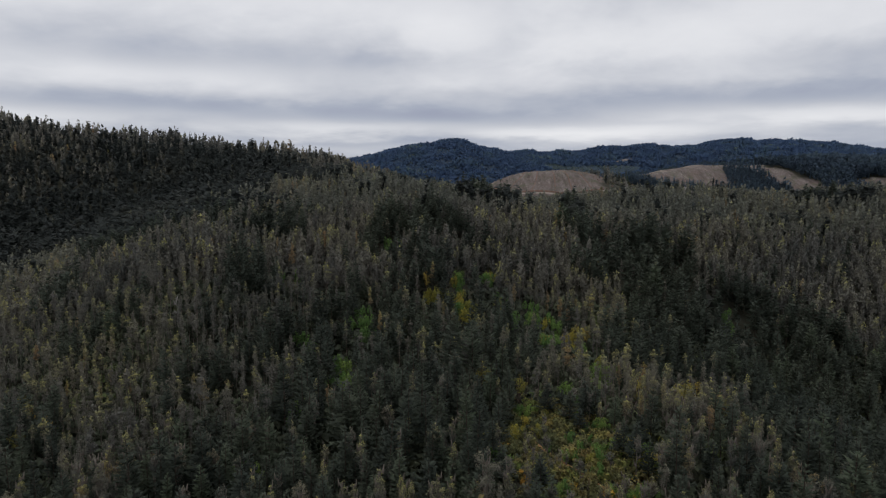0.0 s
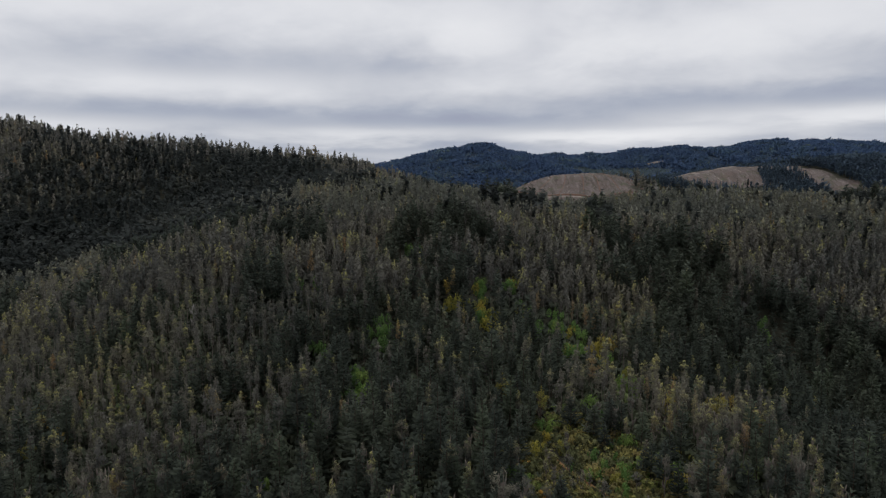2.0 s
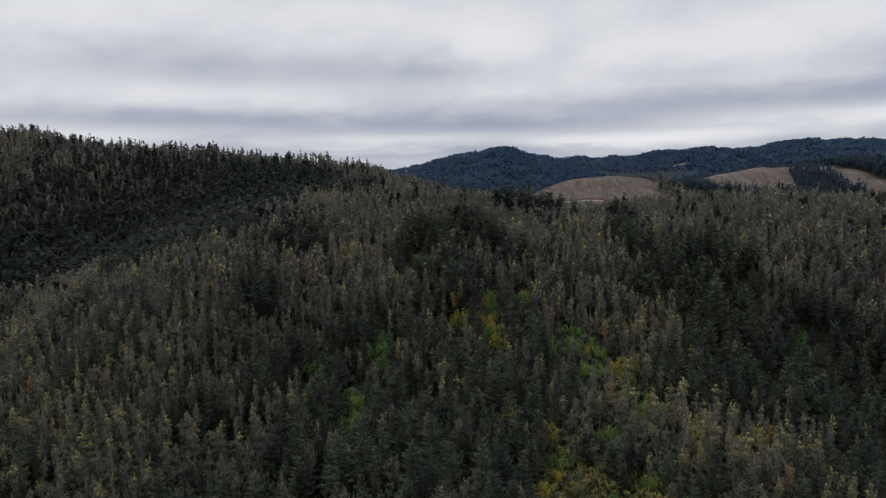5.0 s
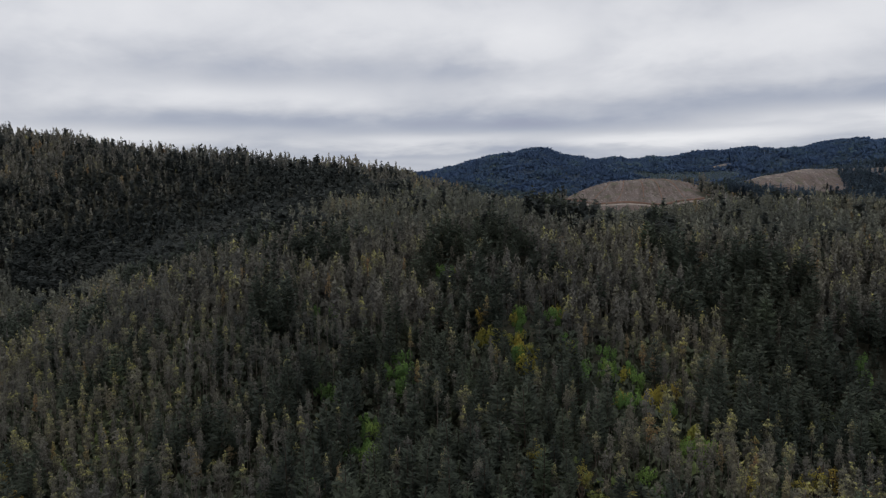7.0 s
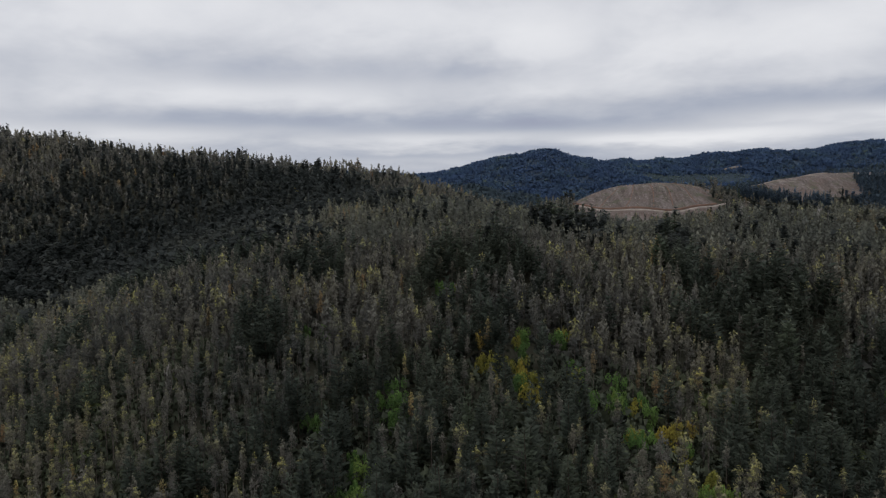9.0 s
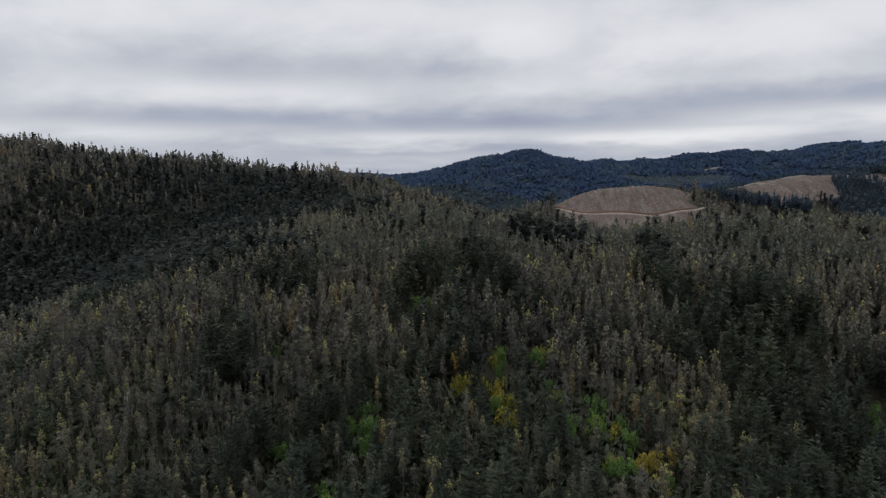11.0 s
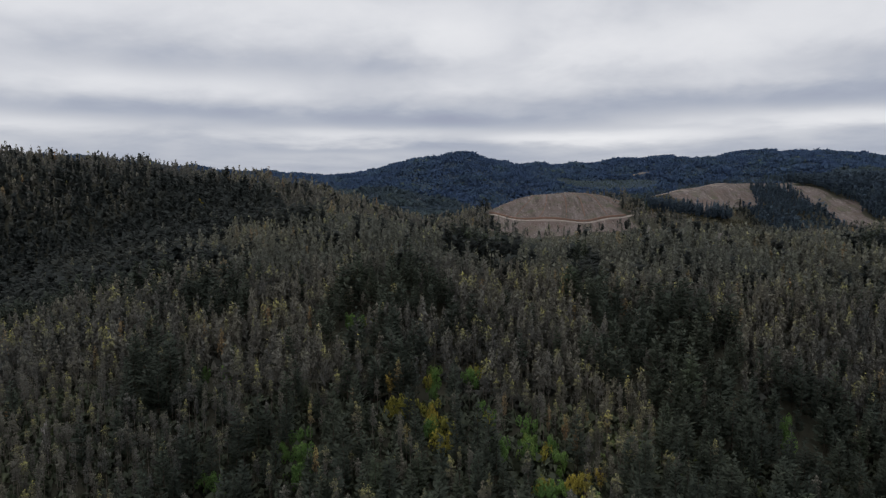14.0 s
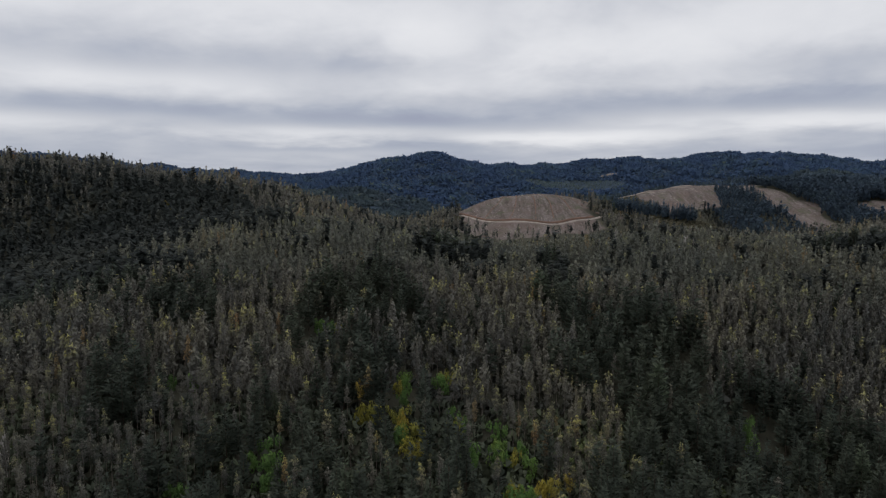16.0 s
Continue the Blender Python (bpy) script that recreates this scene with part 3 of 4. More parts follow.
MORE_SHRUBBERIES = [(-6, 323, 5, 6, 0.9), (11, 312, 5, 9, 0.4), (37, 306, 6, 7, 0.15), (-35, 298, 5, 7, 0.2), (47, 286, 7, 6, 0.4), (26, 326, 5, 7, 0.3), (-79, 345, 5, 5, 0.3), (62, 262, 6, 6, 0.3), (50, 306, 6, 5, 0.3), (58, 285, 6, 6, 0.6), (-199, 664, 9, 5, 0.8), (40, 317, 7, 5, 0.1), (151, 343, 6, 5, 0.0), (62, 190, 6, 8, 0.3), (20, 190, 5, 6, 0.4), (70, 205, 6, 6, 0.4)]
SHRUBBERIES = SHRUBBERIES + MORE_SHRUBBERIES


def in_shrubbery(x, y):
    hit = np.zeros(np.shape(x), bool)
    for cx, cy, a, b, _ in SHRUBBERIES:
        near_by = 0 if cy < 240 else 6
        a = a * 0.72 if cy < 240 else a
        hit |= ((x - cx) / a) ** 2 + ((y - cy + near_by) / (b + 1 + near_by)) ** 2 < 1
    return hit


def scatter(x0, x1, y0, y1, step, keep=None):
    """Jittered lattice of places."""
    xs, ys = np.arange(x0, x1, step), np.arange(y0, y1, step * 0.87)
    X, Y = np.meshgrid(xs, ys)
    X = X + (np.arange(len(ys)) % 2)[:, None] * step / 2
    X, Y = X + rng.uniform(-0.42, 0.42, X.shape) * step, Y + rng.uniform(-0.42, 0.42, X.shape) * step
    p = np.stack((X.ravel(), Y.ravel()), -1)
    return p[keep(p[:, 0], p[:, 1])] if keep else p


def in_view(x, y, margin=15):
    """The stretch of land that the flight overlooks."""
    return (x > np.minimum(-0.68 * y - 5, -0.9 * y + 55) - margin) & (x < 0.69 * y + 8 + margin)


def stand(name, kind, places, heights, count, label, how_many=6, slim=1.0, material=None, wide=1.0, fresh=0.36):
    """Many trees as one object: crowns of loose sprays."""
    if not len(places):
        return None
    tpl = templates(kind, count, how_many, slim)
    n = len(places)
    which = rng.integers(0, how_many, n)
    turn = rng.uniform(0, 6.283, n)
    px, py = places[:, 0], places[:, 1]
    patch = 0.5 + 0.5 * np.sin(px / 27 + 1.7 * np.sin(py / 41)) * np.sin(py / 33 + 1.3 * np.sin(px / 47))
    tint = (0.55 * patch + 0.40 * rng.uniform(0, 1, n)).clip(0, 0.94)
    tint = np.where(rng.uniform(0, 1, n) < 0.07 * patch ** 2, rng.uniform(0.95, 1.0, n), tint)
    girth = rng.uniform(0.85, 1.2, n) * wide * (np.clip(15 / heights, 0.9, 2.0) ** 0.7 if kind in ("eucalyptus", "pine") else 1.0)
    vigour = np.where(rng.uniform(0, 1, n) < fresh * (0.5 + 1.3 * patch), rng.uniform(0.35, 1.0, n), rng.uniform(0.0, 0.16, n))
    ground = relief(places[:, 0], places[:, 1])
    V, Y, T, M = [], [], [], []
    for w in range(how_many):
        sel = np.where(which == w)[0]
        tv, ty, tn = tpl[w]
        tv = tv.reshape(-1, 3)
        c, s = np.cos(turn[sel])[:, None], np.sin(turn[sel])[:, None]
        h, g = heights[sel][:, None], (heights[sel] * girth[sel])[:, None]
        v = np.empty((len(sel), len(tv), 3), np.float32)
        v[:, :, 0] = (tv[:, 0] * c - tv[:, 1] * s) * g + places[sel, 0][:, None]
        v[:, :, 1] = (tv[:, 0] * s + tv[:, 1] * c) * g + places[sel, 1][:, None]
        v[:, :, 2] = tv[:, 2] * h + ground[sel][:, None]
        V.append(v.reshape(-1, 3))
        q = np.empty_like(v)
        q[:, :, 0], q[:, :, 1], q[:, :, 2] = tn[:, 0] * c - tn[:, 1] * s, tn[:, 0] * s + tn[:, 1] * c, tn[:, 2]
        M.append(q.reshape(-1, 3))
        Y.append((ty[None, :] * vigour[sel][:, None]).clip(0, 1).ravel())
        T.append(np.repeat(tint[sel], len(tv)))
    V = np.concatenate(V)
    me = raw_mesh(name, V, np.arange(len(V)).reshape(-1, 3), material or KINDS[kind][1], [("young", np.concatenate(Y)), ("tint", np.concatenate(T))], np.concatenate(M))
    return tagged(new(name, me), label, "trees", kind="stuff")


def poles(name, places, heights, base, material, label):
    """Bare lower stems of a stand as one object."""
    n = len(places)
    g = relief(places[:, 0], places[:, 1])
    lean = rng.normal(0, 0.012, (n, 2)) * heights[:, None]
    V = np.empty((n, 8, 3))
    for j in range(4):
        a = j * math.pi / 2
        r = base * heights
        V[:, j] = np.stack((places[:, 0] + r * math.cos(a), places[:, 1] + r * math.sin(a), g - 0.3), -1)
        V[:, j + 4] = np.stack((places[:, 0] + lean[:, 0] + 0.3 * r * math.cos(a), places[:, 1] + lean[:, 1] + 0.3 * r * math.sin(a), g + 0.9 * heights), -1)
    q = np.array([(j, (j + 1) % 4, (j + 1) % 4 + 4, j + 4) for j in range(4)])
    F = (q[None] + (np.arange(n) * 8)[:, None, None]).reshape(-1, 4)
    return tagged(new(name, raw_mesh(name, V.reshape(-1, 3), F, material)), label, "trees", kind="stuff")


def single_tree(kind, name, label, slim, seed, count):
    """One tree as a thing of its own: a trunk with limbs and a crown, 1 m high at its base."""
    r = np.random.default_rng(seed)
    base = new(name)
    base.empty_display_size = 0.2
    bark = PALE_BARK if kind == "eucalyptus" else DARK_BARK
    if kind.endswith("shrub"):
        v, f = stem(r, 4, 2, 0.03, 0.01, 0.45, 2)
    else:
        v, f = stem(r, 5, 7, 0.011, 0.003, 0.95, 0 if kind == "pine" else 6)
    trunk = new("trunk", raw_mesh("trunk", v, f, bark))
    cv, cy, cn = KINDS[kind][0](r, count, slim)
    cv = cv.reshape(-1, 3)
    crown = new("crown", raw_mesh("crown", cv, np.arange(len(cv)).reshape(-1, 3), KINDS[kind][1], [("young", (cy * (0.85 if seed % 5 == 0 else 0.5 if seed % 5 == 2 else 0.12)).clip(0, 1)), ("tint", np.full(len(cv), -1.0))], cn))
    trunk.parent = crown.parent = base
    return tagged(base, label, "tree" if not kind.endswith("shrub") else "shrub")


def plant(kind, name, label, group, places, heights, count, slims, wide=1.0):
    """Copies of a few built trees."""
    made = []
    for i, (p, h) in enumerate(zip(places, heights)):
        m = pose(p[0], p[1], float(relief(p[0], p[1])) - 0.05, rng.normal(0, 1.5), rng.normal(0, 1.5), rng.uniform(0, 360))
        w = h * rng.uniform(0.88, 1.18) * wide * (min(2.0, max(0.9, 15 / h)) ** 0.7 if h > 5.6 and not kind.endswith('shrub') else 1.0)
        if i < len(slims):
            ob = single_tree(kind, name, label, slims[i], 50 + i + len(kind), count)
            ob.matrix_basis = m @ Matrix.Diagonal((w, w, h, 1))
            tagged(ob, group=group)
            made.append(ob)
        else:
            ob = copy_thing(made[i % len(slims)], Matrix.Identity(4))
            ob.matrix_basis = m @ Matrix.Diagonal((w, w, h, 1))
    return made


def statures(kind, p):
    """Heights: emergent and suppressed trees, low regrowth round the openings by the track."""
    n = len(p)
    if kind == "eucalyptus":
        h = np.where(rng.uniform(0, 1, n) < 0.6, rng.normal(18.5, 1.7, n), rng.normal(14.0, 2.2, n))
    else:
        h = rng.normal(19.5, 3.6, n)
    young = np.clip(1.6 - np.hypot((p[:, 0] - 37) / 19, (p[:, 1] - 190) / 33), 0, 1)
    return (h * (1 - 0.58 * young)).clip(5.5, 27)


# near and middle slopes
NEAR_END, MID_END = 335, 590
for kind, step, label, slims, full, part_count in (
        ("eucalyptus", 4.8, "slender eucalyptus with olive leaves and pale trunk", (0.9, 1.1, 1.0, 1.25, 1.35, 0.95, 0.85, 1.15), 850, 320),
        ("pine", 6.9, "dark green conical pine on the slope", (0.9, 1.0, 1.1, 1.2, 0.95, 1.05), 900, 480)):
    p = scatter(-330, 270, 160, NEAR_END, step, lambda x, y: in_view(x, y, 8) & ~in_shrubbery(x, y))
    pines = rng.uniform(0, 1, len(p)) < pine_share(p[:, 0], p[:, 1])
    p = p[pines if kind == "pine" else ~pines]
    h = statures(kind, p)
    order = np.argsort(p[:, 1] + 0.25 * np.abs(p[:, 0]))
    first, rest = order[:300], order[300:]
    plant(kind, kind + "_tree" if kind == "pine" else kind, label, kind + " trees on the near slope", p[first], h[first], full, slims, 1.0 if kind == "eucalyptus" else 1.15)
    stand(kind + "_stand", kind, p[rest], h[rest], part_count, "dense stand of " + label.replace(" on the slope", "s"), wide=1.0 if kind == "eucalyptus" else 1.15)
    poles(kind + "_stems", p[rest], h[rest], 0.007, PALE_BARK if kind == "eucalyptus" else DARK_BARK, "thin bare stems of " + kind + " trees")

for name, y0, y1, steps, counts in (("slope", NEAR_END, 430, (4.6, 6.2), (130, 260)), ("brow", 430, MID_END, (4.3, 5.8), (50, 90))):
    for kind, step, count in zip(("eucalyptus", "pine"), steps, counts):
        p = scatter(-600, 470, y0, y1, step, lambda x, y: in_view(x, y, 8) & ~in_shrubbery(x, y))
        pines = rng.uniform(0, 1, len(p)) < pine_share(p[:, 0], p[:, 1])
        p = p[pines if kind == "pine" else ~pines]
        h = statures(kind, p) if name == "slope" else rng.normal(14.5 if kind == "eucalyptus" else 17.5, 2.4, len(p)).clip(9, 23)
        stand(kind + "_" + name, kind, p, h, count, "dense " + kind + " forest on the upper slope", wide=1.0 if kind == "eucalyptus" else 1.15, material=(LIT_EUCALYPT if kind == "eucalyptus" else SHADED_PINE) if name == "brow" else None, fresh=0.26 if name == "slope" else 0.10)
        poles(kind + "_" + name + "_stems", p, h, 0.007, PALE_BARK if kind == "eucalyptus" else DARK_BARK, "thin stems of " + kind + " trees")


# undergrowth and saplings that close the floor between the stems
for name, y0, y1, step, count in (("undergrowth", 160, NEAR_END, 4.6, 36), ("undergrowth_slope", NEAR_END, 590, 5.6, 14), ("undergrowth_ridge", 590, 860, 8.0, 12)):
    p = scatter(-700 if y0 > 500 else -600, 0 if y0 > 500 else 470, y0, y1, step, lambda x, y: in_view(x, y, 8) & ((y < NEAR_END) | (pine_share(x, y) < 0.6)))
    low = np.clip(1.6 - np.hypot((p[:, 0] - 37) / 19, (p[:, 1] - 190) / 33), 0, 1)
    stand(name, "undergrowth", p, rng.uniform(3.5, 8.5, len(p)) * (1 - 0.65 * low), count, "dark leafy undergrowth between the trees", wide=0.8, material=None if y0 < 200 else HAZY_UNDERWOOD)


def lee(x, y):
    """Slopes turned away behind the ridge and the hidden valley, thinly planted."""
    return ((x > -20) & (x < 420) & (y > 640) & (y < 840)) | ((x < -130) & (y > 850)) | (x < -650)


def brushy(x, y):
    """Dry brush between the felled slopes."""
    return np.minimum(((x - 300) / 58) ** 2 + ((y - 1090) / 78) ** 2, ((x - 335) / 80) ** 2 + ((y - 992) / 46) ** 2) < 1 + 0.2 * np.sin(x / 9 + y / 13)


high = scatter(-900, 900, MID_END, 1230, 6.6, lambda x, y: in_view(x, y) & (felled(x, y) < 0.3 + 0.2 * np.sin(x / 7) * np.sin(y / 9)) & ~lee(x, y) & ~brushy(x, y))
high = np.concatenate((high, scatter(-900, 900, MID_END, 1230, 14.0, lambda x, y: in_view(x, y) & (felled(x, y) < 0.25) & lee(x, y))))
pines = rng.uniform(0, 1, len(high)) < pine_share(high[:, 0], high[:, 1]) + 0.1
for kind, pick in (("eucalyptus", ~pines), ("pine", pines)):
    back = pick & (high[:, 1] > 930) & ((high[:, 0] > 430) | (high[:, 1] > 1110))
    p = high[back]
    stand(kind + "_beyond", kind, p, rng.normal(16, 3.5, len(p)).clip(9, 24) * np.where(((p[:, 0] < 530) & (p[:, 1] > 1040)) | (np.abs(p[:, 0] - 520) < 45) & (p[:, 1] < 1015), 0.55, 1.0), 34, "dark " + kind + " forest behind the felled slopes", wide=0.72, fresh=0.03, material=HAZY_PINE if kind == "pine" else HAZY_MIDDLE_WOOD)
    p = high[pick & ~back]
    stand(kind + "_ridge", kind, p, np.where(rng.uniform(0, 1, len(p)) < 0.10, rng.uniform(20, 25, len(p)), rng.normal(15.0, 3.2, len(p))).clip(8, 25) * np.where((np.abs(p[:, 0] - 345) < 100) & (p[:, 1] > 865), 0.6, 1.0), 48 if kind == "pine" else 34, kind + " forest along the far ridge", wide=0.85, fresh=0.05, material=SHADED_PINE if kind == "pine" else None)

# a row of tall dark pines standing before the felled slope
run = rng.uniform(0, 1, 210)
row = np.stack((258 + 134 * run + rng.normal(0, 1.5, 210), 948 + 66 * np.minimum(1, run * 1.7) + rng.normal(0, 7, 210)), -1)
stand("pine_row", "pine", row, rng.normal(21, 3.2, len(row)).clip(12, 28), 90, "row of tall dark pines beside the felled slope", wide=0.5, material=HAZY_PINE, fresh=0.02)
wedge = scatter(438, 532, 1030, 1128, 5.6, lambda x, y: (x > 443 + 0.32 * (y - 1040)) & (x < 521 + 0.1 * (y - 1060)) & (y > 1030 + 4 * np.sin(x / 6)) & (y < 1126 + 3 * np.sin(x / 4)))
stand("pine_wedge", "pine", wedge, rng.normal(16, 3.2, len(wedge)).clip(8, 24), 80, "wedge of dark pines between the felled slopes", wide=0.6, material=HAZY_PINE, fresh=0.02)
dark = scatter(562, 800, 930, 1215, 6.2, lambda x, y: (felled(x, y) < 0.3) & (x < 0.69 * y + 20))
stand("pine_flank", "pine", dark, rng.normal(16, 2.6, len(dark)).clip(8, 24), 40, "dark pines on the far flank, tinted blue for haze", wide=0.8, material=HAZY_PINE, fresh=0.02)
lone = np.array([(256, 930), (262, 960), (266, 972), (258, 984), (270, 985), (250, 928), (246, 905), (122, 846), (84, 842), (205, 856)], float)
plant("pine", "lone_pine", "single dark pine standing on the felled hill", "single pines on the felled hill", lone, np.where(lone[:, 1] < 870, 11.0, rng.uniform(15, 23, len(lone))), 200, (0.8, 1.0), 1.0)

crest = np.array([(16, 480), (22, 484), (28, 472), (34, 479), (40, 474), (46, 484), (30, 468), (25, 476), (42, 488), (90, 478), (94, 484), (98, 476), (87, 470), (296, 530), (302, 537), (309, 532), (316, 540), (325, 535), (288, 524), (340, 546), (276, 512), (283, 518)], float)
plant("pine", "crest_pine", "tall dark pine rising over the eucalyptus crest", "dark pines on the crest", crest, rng.uniform(20, 26, len(crest)), 400, (1.2, 1.4), 1.0)

# woods under and behind the flight
foot = scatter(-125, 125, 126, 161, 5.0, lambda x, y: np.hypot((x - 40) / 20, (y - 165) / 28) > 1)
stand("eucalyptus_foot", "eucalyptus", foot, rng.normal(14, 2.5, len(foot)).clip(7, 20), 220, "slender eucalyptus at the foot of the slope")
under = scatter(-75, 110, -70, 126, 6.0)
stand("eucalyptus_under_flight", "eucalyptus", under, rng.normal(15, 2, len(under)), 70, "eucalyptus woods below the flight")
low = scatter(-420, 420, -160, 160, 9.0, lambda x, y: ~((x > -75) & (x < 110) & (y > -70)) & ~((np.abs(x) < 125) & (y > 126)))
low = np.concatenate((low, scatter(-420, 420, 160, 330, 9.5, lambda x, y: ~in_view(x, y))))
stand("eucalyptus_valley", "eucalyptus", low, rng.normal(15, 2, len(low)), 14, "eucalyptus woods in the valley", wide=1.5)

# distant hills
def planted(x, y):
    """A young plantation high on the far slope."""
    return ((x - 378) / 130) ** 2 + ((y - 1712) / 44) ** 2 < 1 + 0.15 * np.sin(x / 21)


p = scatter(230, 530, 1655, 1770, 5.5, planted)
stand("young_plantation", "distant", p, rng.uniform(2.0, 3.6, len(p)), 7, "pale green young plantation on a distant hillside", material=PLANTATION, fresh=0.03)
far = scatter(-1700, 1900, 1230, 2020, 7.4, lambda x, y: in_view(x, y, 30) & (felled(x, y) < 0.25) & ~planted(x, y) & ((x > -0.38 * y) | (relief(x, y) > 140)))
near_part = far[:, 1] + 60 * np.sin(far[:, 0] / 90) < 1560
for name, material, pick in (("middle_forest", HAZY_MIDDLE_WOOD, near_part), ("distant_forest", HAZY_FAR_WOOD, ~near_part)):
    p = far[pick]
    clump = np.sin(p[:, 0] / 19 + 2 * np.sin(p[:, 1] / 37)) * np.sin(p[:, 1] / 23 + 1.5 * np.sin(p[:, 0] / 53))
    stand(name, "distant", p, (7.5 + 3.8 * clump + rng.normal(0, 2.0, len(p))).clip(3, 17), 9, "dark forest on distant hills, tinted blue for haze", wide=0.95, material=material, fresh=0.03)

# shrubs in the openings
green, yellow = [], []
for cx, cy, a, b, share in SHRUBBERIES:
    for _ in range(max(3, int(a * b / 9))):
        th, q = rng.uniform(0, 6.283), math.sqrt(rng.uniform(0, 1))
        (yellow if rng.uniform() < share else green).append((cx + a * q * math.cos(th), cy + b * q * math.sin(th)))
for kind, places, label in (("green_shrub", green, "bright green leafy shrub in a forest opening"), ("yellow_shrub", yellow, "yellow flowering broom shrub beside the path")):
    places = np.array(places)[:300]
    tall = np.where((np.hypot(places[:, 0] - 42, places[:, 1] - 192) < 42), rng.uniform(4.5, 8.5, len(places)), rng.uniform(9.5, 14.0, len(places)))
    plant(kind, kind, label, kind + "s in the openings", places, tall, 700, (1, 1, 1, 1), 0.5)

FOOTPATH = [(30, 231), (29, 222), (27.5, 209), (32, 198), (38, 189), (46, 178), (52, 168)]


def off_path(x, y):
    d = np.full(np.shape(x), 99.0)
    for (x0, y0), (x1, y1) in zip(FOOTPATH, FOOTPATH[1:]):
        t = np.clip(((x - x0) * (x1 - x0) + (y - y0) * (y1 - y0)) / ((x1 - x0) ** 2 + (y1 - y0) ** 2), 0, 1)
        d = np.minimum(d, np.hypot(x - x0 - t * (x1 - x0), y - y0 - t * (y1 - y0)))
    return d


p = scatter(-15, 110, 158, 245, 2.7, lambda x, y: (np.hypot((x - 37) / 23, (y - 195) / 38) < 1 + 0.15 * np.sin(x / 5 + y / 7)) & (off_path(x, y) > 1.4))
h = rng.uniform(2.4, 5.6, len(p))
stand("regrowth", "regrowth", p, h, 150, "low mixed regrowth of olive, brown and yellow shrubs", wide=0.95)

DEAD = [(144, 530, 18), (180, 500, 18), (185, 498, 17), (76, 358, 17), (71, 352, 15), (-118, 294, 16)]


# bare dead trees
def dead_tree(x, y, h, seed):
    r = np.random.default_rng(seed)
    v, f = stem(r, 5, 8, 0.013, 0.003, 1.0, 12)
    v[:, :2] *= 0.9
    ob = new("dead_tree", raw_mesh("dead_tree", v * h + (0, 0, 0), f, DEAD_WOOD))
    ob.matrix_basis = pose(x, y, float(relief(x, y)), 2, -2, seed * 40)
    return tagged(ob, "bare grey-white dead tree among the eucalyptus", "tree", "dead trees on the slope")


DEAD_WOOD = bark_material("dead_wood", (0.20, 0.185, 0.17), (0.32, 0.30, 0.28))
for k, (x, y, h) in enumerate(DEAD):
    dead_tree(x, y, h, 3 + k)

# wattles and one broad old tree among the eucalyptus
wattles = np.array([(26, 222), (-158, 246), (-150, 236), (-146, 221), (-138, 226), (-8, 329), (85, 238), (91, 243), (97, 248), (104, 240), (57, 280), (63, 288), (14, 232), (66, 222)], float)
plant("wattle", "wattle_tree", "yellow-green wattle tree with a rounded crown", "wattle trees among the eucalyptus", wattles, rng.uniform(14, 17.5, len(wattles)), 620, (1.5, 1.7, 1.6), 1.0)
plant("broad_tree", "broadleaf_tree", "broad grey-olive tree with a spreading crown", "", np.array([(106.0, 228.0)]), [15.0], 1100, (2.1,), 1.15)


# dry brush on the rim of the felled hill
p = scatter(238, 420, 940, 1175, 5.0, brushy)
stand("brush_slope", "regrowth", p, rng.uniform(2.5, 6.0, len(p)), 26, "dry olive brush between the felled slopes", material=BRUSH)
p = scatter(30, 280, 900, 1120, 4.5, lambda x, y: (np.abs(np.hypot((x - 150) / 104, (y - 1000) / 96) - 1.13) < 0.15) & (y + 0.5 * np.abs(x - 150) > 985))
stand("dry_brush", "regrowth", p, rng.uniform(3.0, 7.0, len(p)), 30, "dry olive brush along the rim of the felled hill", material=BRUSH)


# ---- tracks ----
def strip(name, points, width, material, label, lift=0.35, steps=10):
    """An earth track: a band laid over the ground along a bent line, with sunk edges."""
    pts = [Vector((x, y, 0)) for x, y in points]
    line = []
    for k in range(len(pts) - 1):
        p0, p1, p2, p3 = pts[max(k - 1, 0)], pts[k], pts[k + 1], pts[min(k + 2, len(pts) - 1)]
        for i in range(steps):
            t = i / steps
            line.append(0.5 * (2 * p1 + (p2 - p0) * t + (2 * p0 - 5 * p1 + 4 * p2 - p3) * t * t + (3 * p1 - p0 - 3 * p2 + p3) * t ** 3))
    line.append(pts[-1])
    V, F = [], []
    for i, p in enumerate(line):
        d = (line[min(i + 1, len(line) - 1)] - line[max(i - 1, 0)]).normalized()
        n = Vector((-d.y, d.x, 0)) * width * (0.5 + 0.12 * math.sin(i * 1.7))
        for s, dz in ((-1.2, -0.8), (-0.8, lift), (0, lift * 1.1), (0.8, lift), (1.2, -0.8)):
            q = p + n * s
            V.append((q.x, q.y, float(relief(q.x, q.y)) + dz))
        if i:
            F += [((i - 1) * 5 + j, (i - 1) * 5 + j + 1, i * 5 + j + 1, i * 5 + j) for j in range(4)]
    return tagged(new(name, raw_mesh(name, np.array(V), np.array(F), material)), label, "track", kind="structure")


strip("forest_road", [(54, 975), (62, 958), (72, 938), (86, 915), (110, 891), (155, 877), (190, 881), (222, 896), (250, 922), (268, 945)], 3.0, PALE_EARTH, "pale earth road round the felled hill", 0.6)
strip("road_bank", [(60, 972), (68, 952), (80, 930), (94, 911), (114, 896), (155, 882), (190, 886), (222, 901)], 1.8, RED_EARTH, "red cut bank above the forest road", 1.6)
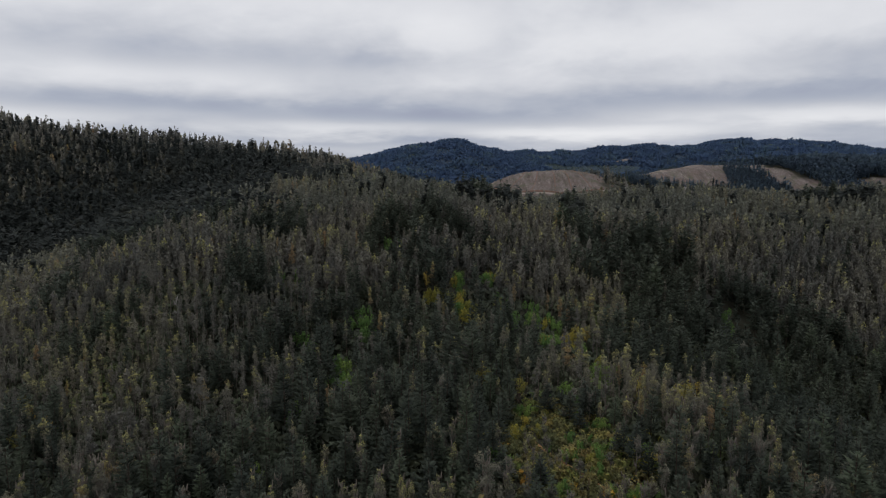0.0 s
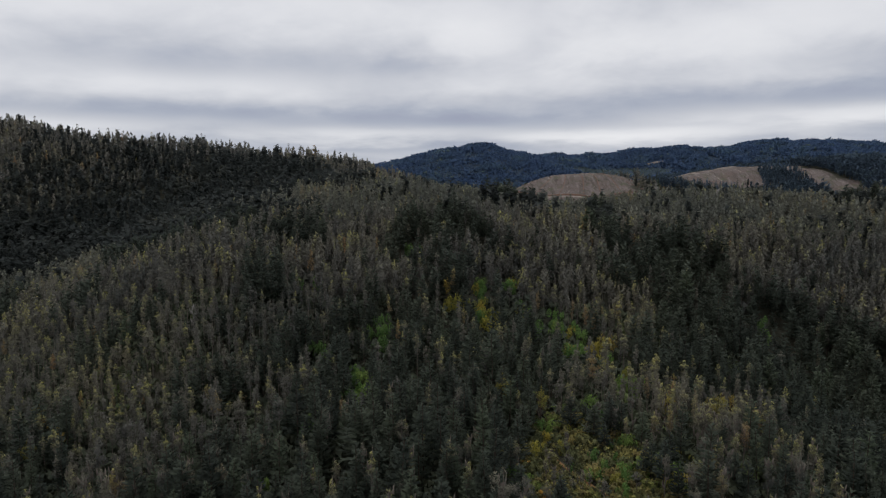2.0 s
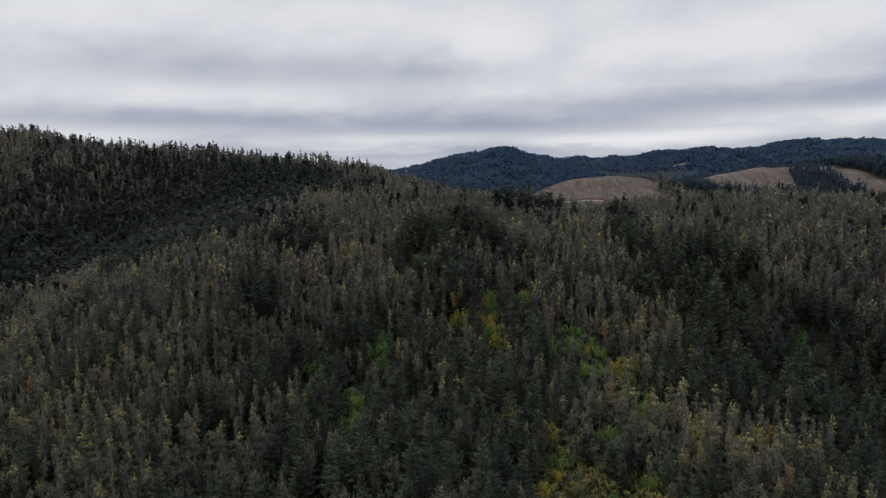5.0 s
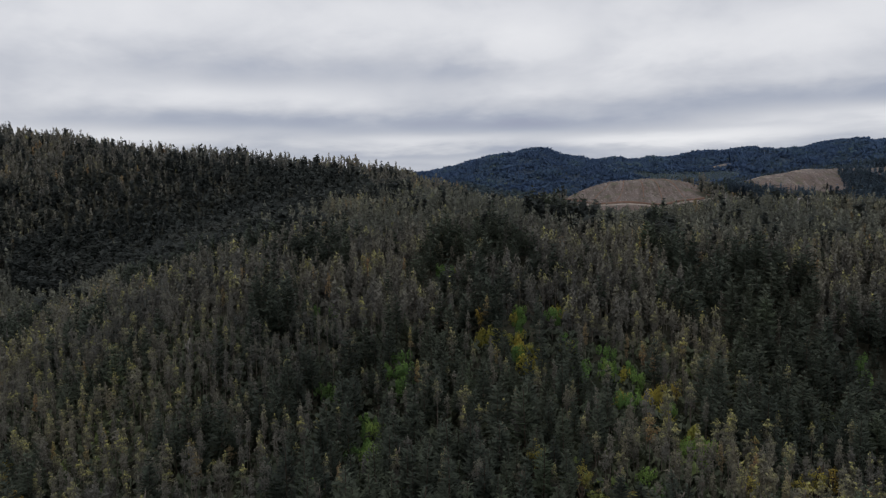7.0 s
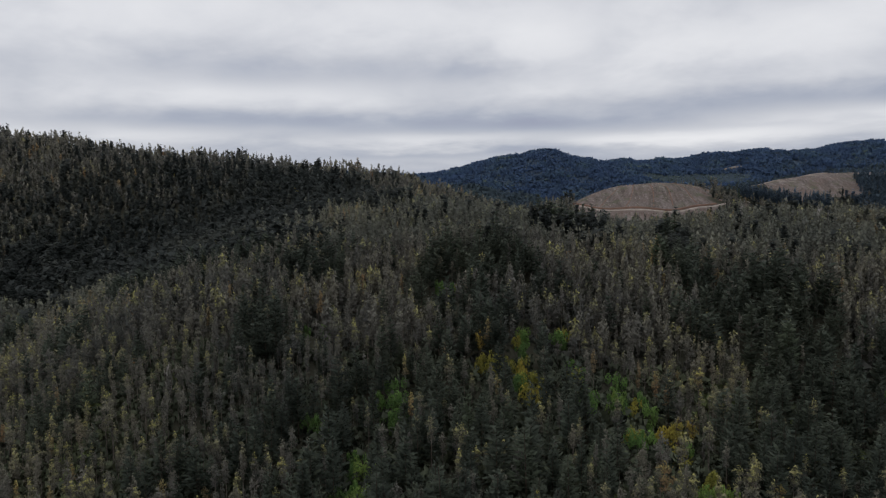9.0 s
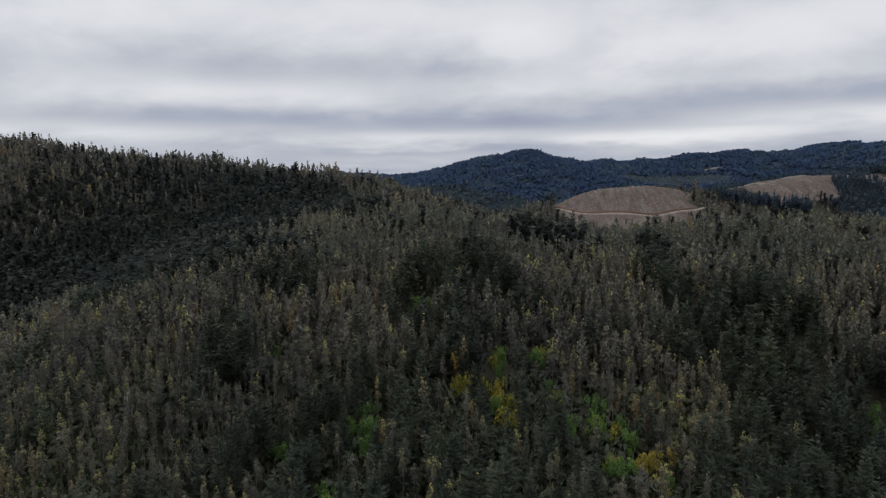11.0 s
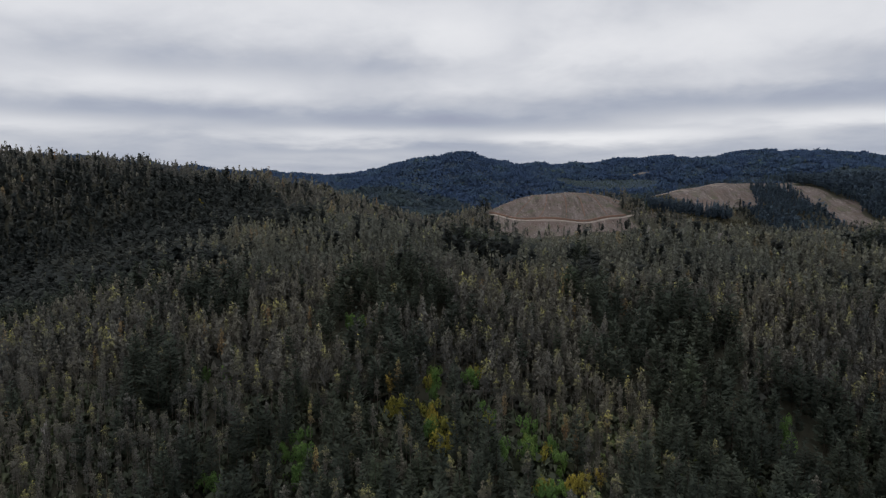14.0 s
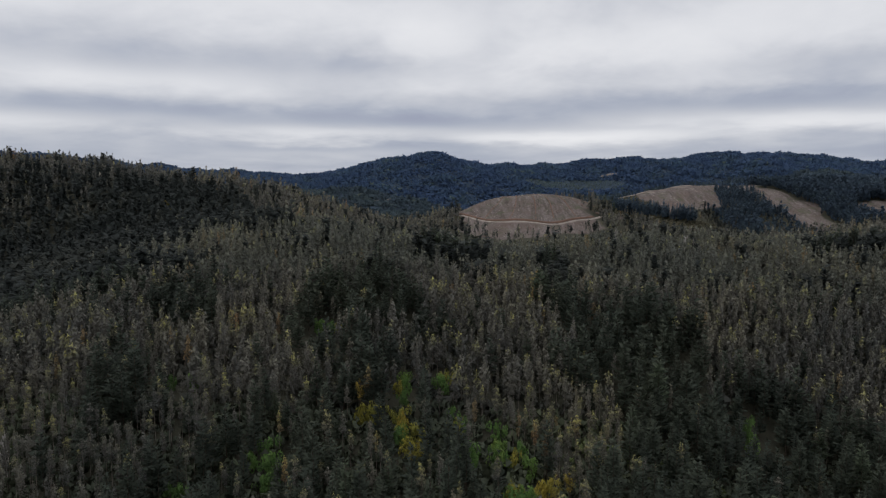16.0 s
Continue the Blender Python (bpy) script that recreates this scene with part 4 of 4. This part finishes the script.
for x0, y0, x1, y1 in ((120, 985, 85, 915), (138, 985, 118, 900), (156, 988, 150, 895), (172, 988, 172, 895), (188, 988, 200, 900), (205, 985, 232, 915), (222, 980, 255, 935)):
    strip("skid_trail", [(x0, y0), ((x0 + x1) / 2 + 3, (y0 + y1) / 2), (x1, y1)], 1.3, RED_EARTH, "reddish skid trail down the felled slope", 0.3)
for x0, y0, x1, y1 in ((376, 1168, 402, 1100), (428, 1186, 444, 1130)):
    strip("skid_trail", [(x0, y0), ((x0 + x1) / 2 + 6, (y0 + y1) / 2), (x1, y1)], 1.0, PALE_EARTH, "pale skid trail down the felled slope", 0.3)
strip("crest_road", [(340, 1165), (365, 1178), (395, 1188), (425, 1192), (455, 1182)], 3.0, PALE_EARTH, "pale earth road along the top of the felled slope", 0.6)
strip("log_landing", [(243, 930), (252, 935), (263, 941)], 6.0, PALE_EARTH, "pale earth landing beside the pines", 0.5)
strip("forest_track", [(268, 940), (285, 1000), (280, 1060), (300, 1105), (290, 1140), (330, 1175), (400, 1190)], 4.5, PALE_EARTH, "pale earth track beside the pines", 0.5)
strip("hill_road", [(458, 1776), (478, 1774), (498, 1768), (518, 1758)], 4.0, PALE_EARTH, "pale earth road on a distant hillside", 2.5)
strip("valley_track", [(-98, 1542), (-82, 1550), (-64, 1562)], 4.0, PALE_EARTH, "pale earth track in the far valley", 2.5)
strip("footpath", FOOTPATH, 0.9, ORANGE_EARTH, "orange earth path between the shrubs", 0.3)


# ---- felling remains: stumps, slash and seedlings on the bare slopes ----
def slash():
    p = np.concatenate([scatter(cx - a, cx + a, cy - b, cy + b, 4.2, lambda x, y: felled(x, y) > 0.6) for cx, cy, a, b, _ in FELLED[:6]])
    c = np.stack((p[:, 0], p[:, 1], relief(p[:, 0], p[:, 1]) + 0.25), -1)
    v = sprays(c, np.tile((0.2, -0.6, 0.8), (len(c), 1)), 0.7, rng, 0.0).reshape(-1, 3)
    n = len(v)
    me = raw_mesh("slash", v, np.arange(n).reshape(-1, 3), SLASH, [("tint", np.repeat(rng.uniform(0, 1, n // 3), 3)), ("young", np.zeros(n))])
    tagged(new("slash", me), "stumps and grey branch slash on felled ground", "slash", kind="stuff")


SLASH = leaf_material("slash_wood", ((0.0, (0.05, 0.05, 0.035)), (0.4, (0.10, 0.085, 0.07)), (0.8, (0.22, 0.19, 0.16)), (1.0, (0.32, 0.28, 0.24))), (0.2, 0.18, 0.15), 0.05)
slash()
